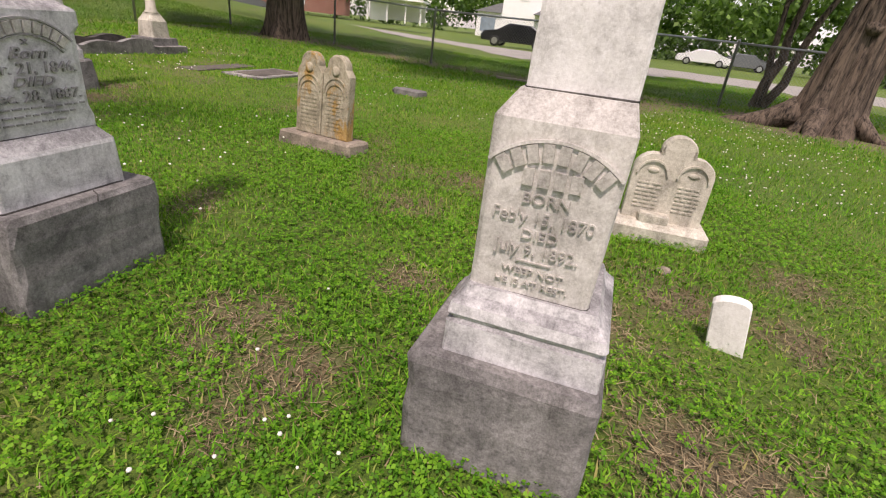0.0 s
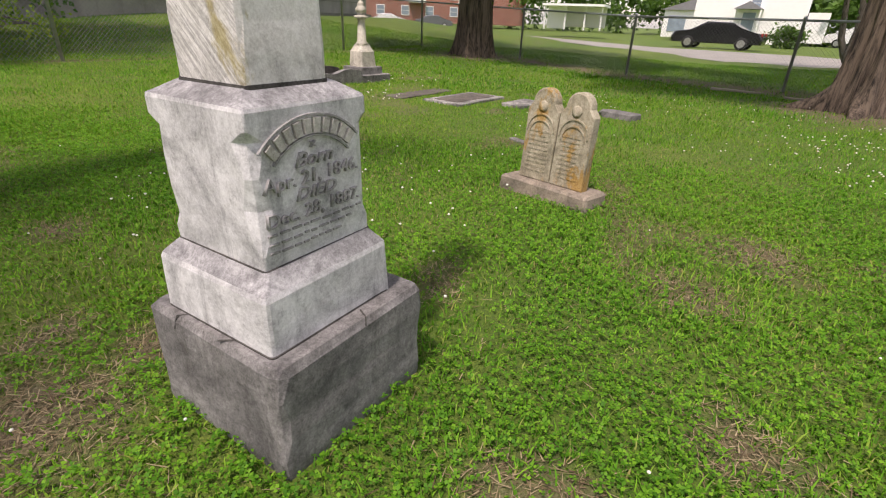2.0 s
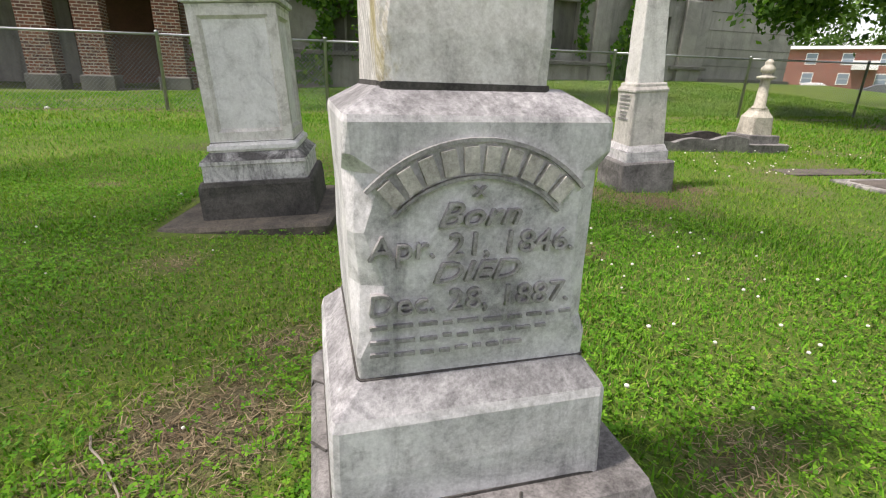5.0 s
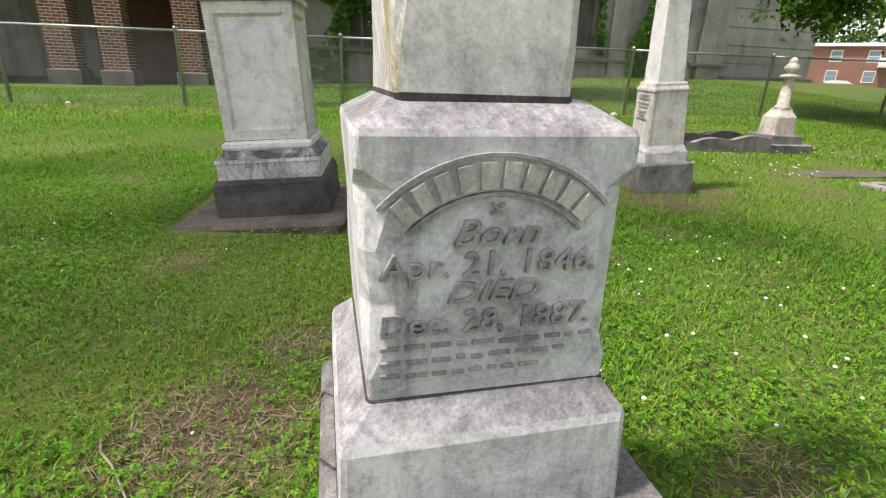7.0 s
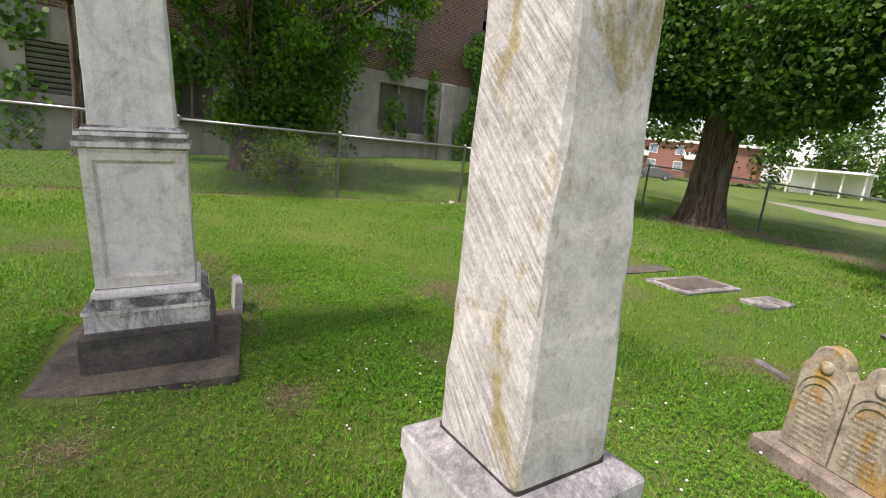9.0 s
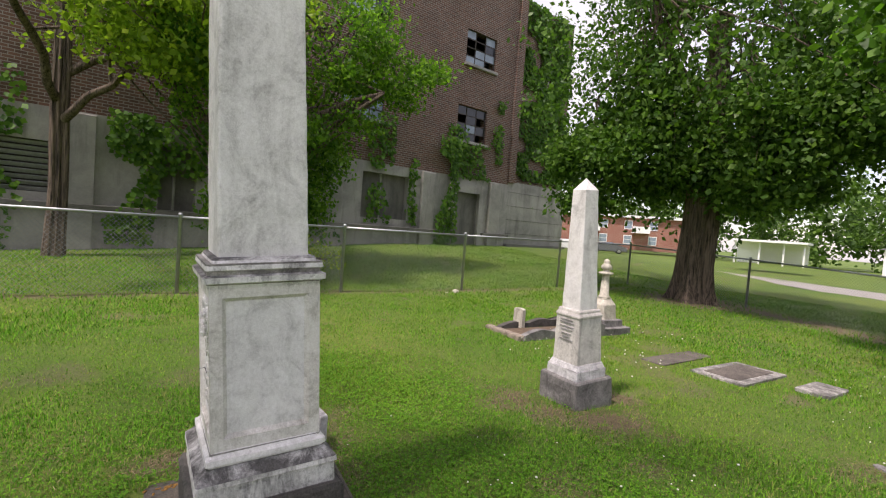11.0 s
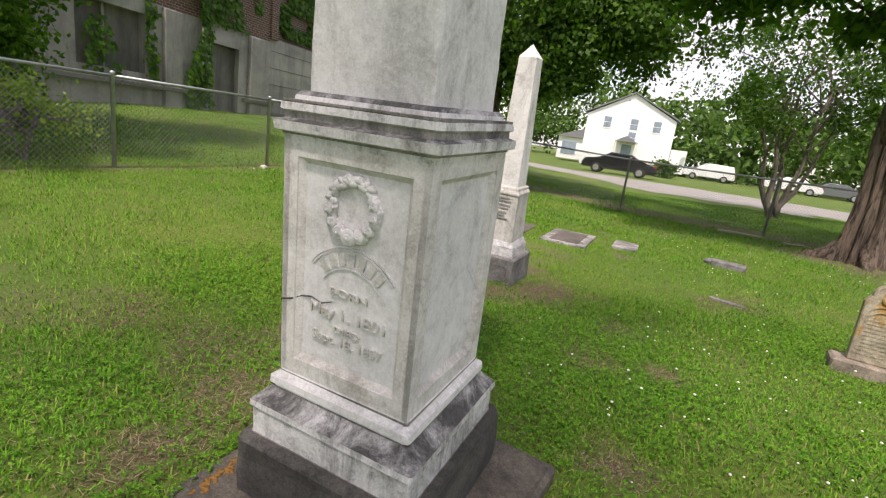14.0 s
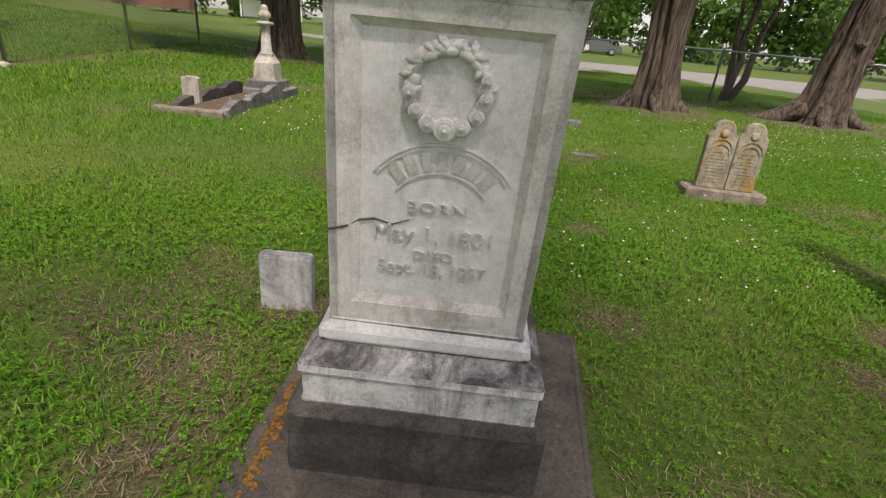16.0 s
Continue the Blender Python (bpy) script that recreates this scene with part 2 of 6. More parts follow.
def brick_material(name, a, c, mortar, u=0.215, h=0.075):
    m, nt, b = material(name, 0.92)
    sep = nt.nodes.new("ShaderNodeSeparateXYZ")
    com = nt.nodes.new("ShaderNodeCombineXYZ")
    add = nt.nodes.new("ShaderNodeMath")
    nt.links.new(coords(nt), sep.inputs[0])
    nt.links.new(sep.outputs[0], add.inputs[0])
    nt.links.new(sep.outputs[1], add.inputs[1])
    nt.links.new(add.outputs[0], com.inputs[0])
    nt.links.new(sep.outputs[2], com.inputs[1])
    v = com.outputs[0]
    br = nnode(nt, "ShaderNodeTexBrick", Scale=1.0)
    br.inputs["Color1"].default_value, br.inputs["Color2"].default_value, br.inputs["Mortar"].default_value = (*a, 1), (*c, 1), (*mortar, 1)
    br.inputs["Brick Width"].default_value, br.inputs["Row Height"].default_value, br.inputs["Mortar Size"].default_value = u, h, 0.009
    br.inputs["Bias"].default_value = 0.1
    nt.links.new(v, br.inputs["Vector"])
    n1 = noise_tex(nt, coords(nt), 0.7, 8, 0.65)
    col = mix(nt, 0.6, br.outputs["Color"], ramp(nt, n1, (0.3, (0.3, 0.3, 0.3)), (0.7, (0.75, 0.75, 0.75))), "SOFT_LIGHT")
    nt.links.new(col, b.inputs["Base Color"])
    bump(nt, b, br.outputs["Fac"], -0.6, 0.01)
    return m


PIER_BRICK = brick_material("pier_brick", (0.24, 0.09, 0.05), (0.10, 0.045, 0.035), (0.48, 0.42, 0.34))
BRICK = brick_material("brown_brick", (0.165, 0.082, 0.055), (0.10, 0.055, 0.04), (0.26, 0.235, 0.205))
BRICK_RED = brick_material("red_brick", (0.34, 0.12, 0.08), (0.25, 0.085, 0.06), (0.35, 0.27, 0.22))


def leaf_material(name, dark, mid, light, gloss=0.45, through_light=0.35):
    m, nt, b = material(name, gloss)
    b.inputs["Specular IOR Level"].default_value = 0.22
    geo = nt.nodes.new("ShaderNodeNewGeometry")
    big = noise_tex(nt, coords(nt, "Object"), 0.9, 3)
    col = ramp(nt, mix(nt, 0.5, geo.outputs["Random Per Island"], big), (0.25, dark), (0.5, mid), (0.78, light))
    nt.links.new(col, b.inputs["Base Color"])
    tr = nt.nodes.new("ShaderNodeBsdfTranslucent")
    nt.links.new(mix(nt, 1.0, col, (1.0, 1.25, 0.5), "MULTIPLY"), tr.inputs["Color"])
    ms = nt.nodes.new("ShaderNodeMixShader")
    ms.inputs[0].default_value = through_light
    nt.links.new(b.outputs[0], ms.inputs[1])
    nt.links.new(tr.outputs[0], ms.inputs[2])
    nt.links.new(ms.outputs[0], nt.nodes["Material Output"].inputs[0])
    return m


LEAF_DEEP = leaf_material("deep_green_leaves", (0.042, 0.098, 0.02), (0.08, 0.17, 0.028), (0.155, 0.275, 0.043), 0.45, 0.42)
LEAF_BRIGHT = leaf_material("yellow_green_leaves", (0.12, 0.20, 0.025), (0.22, 0.33, 0.035), (0.40, 0.50, 0.05), 0.45, 0.58)
LEAF_HANG = leaf_material("hanging_green_leaves", (0.05, 0.125, 0.018), (0.11, 0.23, 0.027), (0.23, 0.39, 0.042), 0.45, 0.6)
LEAF_IVY = leaf_material("ivy_leaves", (0.045, 0.12, 0.015), (0.08, 0.19, 0.022), (0.16, 0.31, 0.03), 0.45, 0.5)
LEAF_WOODS = leaf_material("woodland_leaves", (0.05, 0.10, 0.025), (0.09, 0.17, 0.035), (0.15, 0.25, 0.05))
CLOVER_LEAF = leaf_material("clover_leaves", (0.055, 0.175, 0.01), (0.105, 0.275, 0.014), (0.20, 0.41, 0.024), 0.6)


def grass_material(name, wet=0.0):
    m, nt, b = material(name, 0.65)
    b.inputs["Specular IOR Level"].default_value = 0.12
    geo = nt.nodes.new("ShaderNodeNewGeometry")
    pos = coords(nt, "Object")
    patch = noise_tex(nt, pos, 0.45, 5, 0.6)
    green = ramp(nt, geo.outputs["Random Per Island"], (0.0, (0.036, 0.125, 0.007)), (0.45, (0.085, 0.265, 0.014)), (0.85, (0.19, 0.42, 0.027)), (0.97, (0.32, 0.27, 0.11)))
    yellow = ramp(nt, geo.outputs["Random Per Island"], (0.0, (0.08, 0.185, 0.012)), (0.5, (0.15, 0.31, 0.02)), (0.9, (0.27, 0.35, 0.05)))
    col = mix(nt, ramp(nt, patch, (0.42, (0, 0, 0)), (0.66, (0.8, 0.8, 0.8))), green, yellow)
    nt.links.new(col, b.inputs["Base Color"])
    tr = nt.nodes.new("ShaderNodeBsdfTranslucent")
    nt.links.new(mix(nt, 1.0, col, (1.1, 1.3, 0.5), "MULTIPLY"), tr.inputs["Color"])
    ms = nt.nodes.new("ShaderNodeMixShader")
    ms.inputs[0].default_value = 0.22
    nt.links.new(b.outputs[0], ms.inputs[1])
    nt.links.new(tr.outputs[0], ms.inputs[2])
    nt.links.new(ms.outputs[0], nt.nodes["Material Output"].inputs[0])
    return m


GRASS = grass_material("lawn_grass")


THATCH = leaf_material("dry_thatch", (0.09, 0.062, 0.036), (0.22, 0.165, 0.095), (0.42, 0.34, 0.21), 0.85, 0.15)


def ground_material():
    m, nt, b = material("lawn_soil", 0.97)
    v = coords(nt)
    n0 = noise_tex(nt, v, 0.35, 6, 0.6)
    n1 = noise_tex(nt, v, 2.3, 8, 0.65)
    n2 = noise_tex(nt, v, 45, 6, 0.7)
    n3 = noise_tex(nt, v, 170, 3, 0.7)
    green = ramp(nt, mix(nt, 0.5, n2, n3), (0.36, (0.03, 0.06, 0.006)), (0.5, (0.075, 0.145, 0.011)), (0.64, (0.15, 0.235, 0.02)))
    yellow = ramp(nt, mix(nt, 0.5, n2, n3), (0.36, (0.05, 0.08, 0.01)), (0.5, (0.125, 0.18, 0.02)), (0.64, (0.22, 0.26, 0.045)))
    soil = ramp(nt, n2, (0.3, (0.05, 0.038, 0.022)), (0.7, (0.16, 0.12, 0.075)))
    col = mix(nt, ramp(nt, n0, (0.4, (0, 0, 0)), (0.65, (1, 1, 1))), green, yellow)
    col = mix(nt, ramp(nt, n1, (0.60, (0, 0, 0)), (0.72, (0.8, 0.8, 0.8))), col, soil)
    nt.links.new(col, b.inputs["Base Color"])
    bump(nt, b, mix(nt, 0.5, n2, n3), 0.8, 0.03)
    return m


GROUND = ground_material()


def bark_material(name, a, c):
    m, nt, b = material(name, 0.95)
    v = coords(nt, "Object", (16, 16, 1.1))
    n1 = noise_tex(nt, v, 1.0, 8, 0.65, 0.5)
    n2 = noise_tex(nt, coords(nt, "Object", (42, 42, 2.6)), 1.0, 6, 0.7)
    n3 = noise_tex(nt, coords(nt), 1.3, 4)
    col = ramp(nt, mix(nt, 0.45, n1, n2), (0.4, c), (0.56, a))
    col = mix(nt, 0.5, col, ramp(nt, n3, (0.3, (0.3, 0.3, 0.3)), (0.7, (0.7, 0.7, 0.7))), "SOFT_LIGHT")
    nt.links.new(col, b.inputs["Base Color"])
    bump(nt, b, mix(nt, 0.4, n1, n2), 1.0, 0.09)
    return m


BARK = bark_material("stringy_brown_bark", (0.20, 0.152, 0.112), (0.016, 0.012, 0.009))
BARK_GREY = bark_material("grey_bark", (0.24, 0.21, 0.17), (0.08, 0.068, 0.055))


# ---- builders ----
def thing(name, x, y, z, rz, label, category, group="", kind="", lean=(0, 0), size=(1, 1, 1)):
    ob = new(name)
    ob.empty_display_size = 0.1
    ob.matrix_world = pose(x, y, z, lean[0], lean[1], rz) @ Matrix.Diagonal((*size, 1.0))
    return tagged(ob, label, category, group, kind)


def finish(bm, name, mat, smooth=False):
    me = bpy.data.meshes.new(name)
    bmesh.ops.recalc_face_normals(bm, faces=bm.faces[:])
    bm.to_mesh(me)
    bm.free()
    me.materials.append(mat)
    if smooth:
        me.polygons.foreach_set("use_smooth", [True] * len(me.polygons))
    return me


def part(name, bm, mat, parent, label="", smooth=False, kind=""):
    me = bm if isinstance(bm, bpy.types.Mesh) else finish(bm, name, mat, smooth)
    if not me.materials:
        me.materials.append(mat)
    ob = new(name, me)
    ob.parent = parent
    return tagged(ob, label, kind=kind)


def single(name, bm, mat, label, category, group="", kind="", smooth=False):
    ob = new(name, finish(bm, name, mat, smooth))
    return tagged(ob, label, category, group, kind)


def add_box(bm, cx, cy, cz, sx, sy, sz, rz=0.0, bevel=0.0):
    m = Matrix.Translation((cx, cy, cz)) @ Matrix.Rotation(radians(rz), 4, "Z") @ Matrix.Diagonal((sx, sy, sz, 1))
    made = bmesh.ops.create_cube(bm, size=1, matrix=m)
    if bevel:
        edges = {e for v in made["verts"] for e in v.link_edges}
        bmesh.ops.bevel(bm, geom=list(edges), offset=bevel, segments=2, affect="EDGES", profile=0.5)
    return bm


def box(cx, cy, cz, sx, sy, sz, rz=0.0, bevel=0.0):
    return add_box(bmesh.new(), cx, cy, cz, sx, sy, sz, rz, bevel)


def loft(rings, chip=0.004, seed=0, divide=1, chamfer=0.012):
    """Stack of square sections (z, half width, half depth, shift x, shift y) with softened, slightly chipped corners."""
    rnd = random.Random(seed)
    bm = bmesh.new()
    rows = []
    full = []
    for a, c in zip(rings, rings[1:]):
        n = max(1, int((c[0] - a[0]) / 0.06)) if divide else 1
        for i in range(n):
            full.append(tuple(p + (q - p) * i / n for p, q in zip(a, c)))
    full.append(rings[-1])
    for z, hw, hd, dx, dy, *own in full:
        c = min(own[0] if own else chamfer, hw * 0.3)
        pts = []
        for sx, sy in ((1, 1), (-1, 1), (-1, -1), (1, -1)):
            k = c * (0.55 + 0.9 * rnd.random())
            corner = [(sx * hw, sy * (hd - k)), (sx * (hw - k * 0.3), sy * (hd - k * 0.3)), (sx * (hw - k), sy * hd)]
            if sx * sy < 0:
                corner.reverse()
            pts += corner
        rows.append([bm.verts.new((x + dx + rnd.uniform(-chip, chip) * 0.5, y + dy + rnd.uniform(-chip, chip) * 0.5, z + rnd.uniform(-chip, chip) * 0.4)) for x, y in pts])
    for a, c in zip(rows, rows[1:]):
        for i in range(12):
            j = (i + 1) % 12
            bm.faces.new((a[i], a[j], c[j], c[i]))
    bm.faces.new(rows[0][::-1])
    bm.faces.new(rows[-1])
    return bm


def turned(bm, degrees):
    bmesh.ops.rotate(bm, verts=bm.verts[:], matrix=Matrix.Rotation(radians(degrees), 3, "Z"))
    return bm


def sq(*rings):
    """Rings given as (z, half) or (z, half, shift x, shift y)."""
    return [(r[0], r[1], r[1], r[2] if len(r) > 2 else 0, r[3] if len(r) > 3 else 0) for r in rings]


def prism(outline, depth, y0=0.0, bevel=0.006):
    """Solid from an outline in the x-z plane, of a given depth along y, with rounded front and back edges."""
    bm = bmesh.new()
    n = len(outline)
    cx = sum(p[0] for p in outline) / n
    cz = sum(p[1] for p in outline) / n

    def ring(y, inset):
        out = []
        for x, z in outline:
            d = math.hypot(x - cx, z - cz) or 1
            out.append(bm.verts.new((x - (x - cx) / d * inset, y, z - (z - cz) / d * inset)))
        return out
    rows = [ring(y0 - depth / 2, bevel), ring(y0 - depth / 2 + bevel, 0), ring(y0 + depth / 2 - bevel, 0), ring(y0 + depth / 2, bevel)]
    for a, c in zip(rows, rows[1:]):
        for i in range(n):
            j = (i + 1) % n
            bm.faces.new((a[i], a[j], c[j], c[i]))
    bm.faces.new(rows[0])
    bm.faces.new(rows[-1][::-1])
    bmesh.ops.triangulate(bm, faces=[f for f in bm.faces if len(f.verts) > 4])
    return bm


def lathe(profile, segs=20, cx=0.0, cy=0.0):
    bm = bmesh.new()
    rows = [[bm.verts.new((cx + r * math.cos(2 * math.pi * i / segs), cy + r * math.sin(2 * math.pi * i / segs), z)) for i in range(segs)] for z, r in profile]
    for a, c in zip(rows, rows[1:]):
        for i in range(segs):
            j = (i + 1) % segs
            bm.faces.new((a[i], a[j], c[j], c[i]))
    bm.faces.new(rows[0][::-1])
    bm.faces.new(rows[-1])
    return bm


def add_tube(bm, pts, radii, segs=7):
    rows = []
    for i, (p, r) in enumerate(zip(pts, radii)):
        d = (Vector(pts[min(i + 1, len(pts) - 1)]) - Vector(pts[max(i - 1, 0)])).normalized()
        s = d.cross(Vector((0.31, 0.95, 0.05))).normalized()
        u = d.cross(s)
        rows.append([bm.verts.new(Vector(p) + (s * math.cos(2 * math.pi * k / segs) + u * math.sin(2 * math.pi * k / segs)) * r) for k in range(segs)])
    for a, c in zip(rows, rows[1:]):
        for i in range(segs):
            j = (i + 1) % segs
            bm.faces.new((a[i], a[j], c[j], c[i]))
    bm.faces.new(rows[0][::-1])
    bm.faces.new(rows[-1])
    return bm


def mesh_arrays(name, verts, faces, mat):
    """Mesh from arrays: verts (n, 3), faces as (m, k) of equal size or a list of such arrays."""
    me = bpy.data.meshes.new(name)
    groups = faces if isinstance(faces, list) else [faces]
    me.vertices.add(len(verts))
    me.vertices.foreach_set("co", np.asarray(verts, dtype=np.float32).ravel())
    loops = np.concatenate([g.ravel() for g in groups])
    sizes = np.concatenate([np.full(len(g), g.shape[1]) for g in groups])
    me.loops.add(len(loops))
    me.loops.foreach_set("vertex_index", loops.astype(np.int32))
    me.polygons.add(len(sizes))
    me.polygons.foreach_set("loop_start", np.concatenate([[0], np.cumsum(sizes)[:-1]]).astype(np.int32))
    me.polygons.foreach_set("loop_total", sizes.astype(np.int32))
    me.update(calc_edges=True)
    me.materials.append(mat)
    return me


def letters(text, size, depth=0.006, shear=0.0):
    cu = bpy.data.curves.new("text", "FONT")
    cu.body, cu.size, cu.extrude, cu.align_x, cu.align_y, cu.shear = text, size, depth / 2, "CENTER", "CENTER", shear
    cu.resolution_u = 3
    ob = bpy.data.objects.new("text", cu)
    scene.collection.objects.link(ob)
    me = bpy.data.meshes.new_from_object(ob.evaluated_get(bpy.context.evaluated_depsgraph_get()))
    bpy.data.objects.remove(ob)
    bpy.data.curves.remove(cu)
    return me


def inscription(parent, text, x, y, z, size, mat, stretch=1.0, shear=0.0, depth=0.008, tilt=0.0):
    """Raised line of letters on a face that looks along -y of its thing."""
    me = letters(text, size, depth, shear)
    me.transform(Matrix.Translation((x, y, z)) @ Matrix.Rotation(radians(90 + tilt), 4, "X") @ Matrix.Diagonal((stretch, 1, 1, 1)))
    me.materials.clear()
    me.materials.append(mat)
    return part("inscription", me, mat, parent, "raised carved letters", kind="stuff")


def arc_bars(cx, cz, y, radius, spread, count, w, h, depth=0.008):
    """A name in an arch, as plain raised bars."""
    bm = bmesh.new()
    for i in range(count):
        a = radians(90 + spread * (0.5 - (i + 0.5) / count))
        m = Matrix.Translation((cx + radius * math.cos(a), y, cz + radius * math.sin(a))) @ Matrix.Rotation(math.pi / 2 - a, 4, "Y") @ Matrix.Diagonal((w, depth, h, 1))
        made = bmesh.ops.create_cube(bm, size=1, matrix=m)
    return bm


def arc_rib(cx, cz, y, radius, spread, w=0.006, depth=0.008, n=24):
    bm = bmesh.new()
    rows = []
    for i in range(n + 1):
        a = radians(90 + spread * (0.5 - i / n))
        rows.append([bm.verts.new((cx + (radius + s) * math.cos(a), y + d, cz + (radius + s) * math.sin(a))) for s, d in ((-w / 2, 0), (-w / 2, -depth), (w / 2, -depth), (w / 2, 0))])
    for a, c in zip(rows, rows[1:]):
        for i in range(4):
            bm.faces.new((a[i], a[(i + 1) % 4], c[(i + 1) % 4], c[i]))
    bm.faces.new(rows[0])
    bm.faces.new(rows[-1][::-1])
    return bm


def height(x, y):
    """The lie of the land: level lawn that climbs to the west fence and the old building."""
    s = -0.898 * (x + 4.6) + 0.44 * (y - 2.0)
    t = np.maximum(0.0, s - 1.0)
    rise = 0.037 * np.minimum(t, 6.0) + np.clip(y / 14.0, 0.1, 1.0) * 0.11 * np.clip(t - 6.0, 0.0, 7.0)
    fade = np.clip((36.0 - y) / 12.0, 0.0, 1.0) * np.clip((x + 60) / 20.0, 0.0, 1.0)
    bumps = 0.012 * np.sin(1.7 * x + 0.6 * y) * np.cos(1.3 * y - 0.4 * x)
    return rise * fade + bumps


# ---- ground ----
def spaced(lo, hi, near_lo, near_hi, step, grow):
    out = list(np.arange(near_lo, near_hi, step))
    v, d = near_hi, step
    while v < hi:
        out.append(v)
        d *= grow
        v += d
    out.append(hi)
    v, d, left = near_lo, step, []
    while v > lo:
        d *= grow
        v -= d
        left.append(max(v, lo))
    return np.array(left[::-1] + out)


gx, gy = spaced(-500, 500, -15, 8, 0.13, 1.13), spaced(-500, 500, -2, 15, 0.13, 1.13)
GX, GY = np.meshgrid(gx, gy)
gverts = np.stack([GX, GY, height(GX, GY)], -1).reshape(-1, 3)
nx, ny = len(gx), len(gy)
gi = (np.arange(ny - 1)[:, None] * nx + np.arange(nx - 1)[None, :]).ravel()
ground = new("ground", mesh_arrays("ground", gverts, np.stack([gi, gi + 1, gi + nx + 1, gi + nx], 1), GROUND))
ground.data.polygons.foreach_set("use_smooth", [True] * len(ground.data.polygons))
tagged(ground, "level churchyard lawn of short grass, clover and bare soil", "lawn", kind="structure")


def strip(name, pts, mat, label, lift=0.02):
    """Ribbon of paving between pairs of edge points."""
    bm = bmesh.new()
    rows = []
    for (ax, ay), (bx, by) in pts:
        rows.append([bm.verts.new((ax + (bx - ax) * k / 4, ay + (by - ay) * k / 4, float(height(ax + (bx - ax) * k / 4, ay + (by - ay) * k / 4)) + lift + (0 if 0 < k < 4 else -0.05))) for k in range(5)])
    for a, c in zip(rows, rows[1:]):
        for k in range(4):
            bm.faces.new((a[k], a[k + 1], c[k + 1], c[k]))
    return single(name, bm, mat, label, "road", kind="structure")


strip("road", [((-60, 42), (-60, 48)), ((-20, 33), (-20, 39)), ((-6, 28), (-5, 34)), ((1, 24), (3, 31)), ((5, 20.2), (11, 30)), ((9.5, 17.5), (20, 27)), ((16, 13), (34, 20)), ((28, 5), (48, 10)), ((60, -12), (84, -4))], ROAD, "pale worn asphalt street beyond the fence")


# ---- fence ----
def fence_run(points, label):
    """Chain-link fence: each post, rail and wire panel a part of its own."""
    fx, fy = points[0]
    fz = float(height(fx, fy))
    base = thing("chain_link_fence", fx, fy, fz, 0, label, "fence")
    tops = []
    for x, y in points:
        z = float(height(x, y))
        px, py, pz = x - fx, y - fy, z - fz
        bm = lathe([(pz - 0.15, 0.028), (pz + 1.25, 0.028), (pz + 1.255, 0.036), (pz + 1.285, 0.034), (pz + 1.30, 0.012)], 10, px, py)
        part("post", bm, GALVANISED, base, smooth=True)
        tops.append((px, py, pz))
    for a, c in zip(tops, tops[1:]):
        bm = add_tube(bmesh.new(), [(a[0], a[1], a[2] + 1.23), (c[0], c[1], c[2] + 1.23)], [0.021, 0.021], 8)
        part("top_rail", bm, GALVANISED, base, smooth=True)
        length = math.hypot(c[0] - a[0], c[1] - a[1])
        ux, uy, uz = (c[0] - a[0]) / length, (c[1] - a[1]) / length, (c[2] - a[2]) / length
        n = int(length / 0.07)
        rad, top, low = 0.0028, 1.21, 0.03
        vs, fs = [], []
        for i in range(-18, n + 1):
            for slant in (1, -1):
                s0, s1 = i * 0.07, i * 0.07 + (top - low)
                z0, z1 = (low, top) if slant > 0 else (top, low)
                lo_, hi_ = max(s0, 0), min(s1, length)
                if hi_ - lo_ < 0.03:
                    continue
                za = z0 + (z1 - z0) * (lo_ - s0) / (s1 - s0)
                zb = z0 + (z1 - z0) * (hi_ - s0) / (s1 - s0)
                k = len(vs)
                for s, zz in ((lo_, za), (hi_, zb)):
                    for ox, oz in ((rad, 0), (-rad * 0.5, rad), (-rad * 0.5, -rad)):
                        vs.append((a[0] + ux * s - uy * ox, a[1] + uy * s + ux * ox, a[2] + uz * s + zz + oz))
                fs += [(k, k + 1, k + 4, k + 3), (k + 1, k + 2, k + 5, k + 4), (k + 2, k, k + 3, k + 5)]
        part("wire_mesh", mesh_arrays("wire_mesh", np.array(vs), np.array(fs), WIRE), WIRE, base)
    return base


WEST_FENCE = [(-14.1, -5.65), (-13.05, -3.1), (-12.0, -0.55), (-10.95, 2.0), (-9.9, 4.55), (-8.83, 7.1), (-7.75, 9.75), (-6.75, 13.0), (-5.7, 16.3)]
NORTH_FENCE = [(-5.7, 16.3), (-2.5, 15.3), (0.23, 13.35), (2.95, 11.6), (6.2, 10.3), (9.1, 9.15), (12.2, 7.9), (15.2, 6.7), (18.2, 5.5)]
fence_run(WEST_FENCE, "galvanised chain-link fence along the old building")
fence_run(NORTH_FENCE, "galvanised chain-link fence between lawn and street")


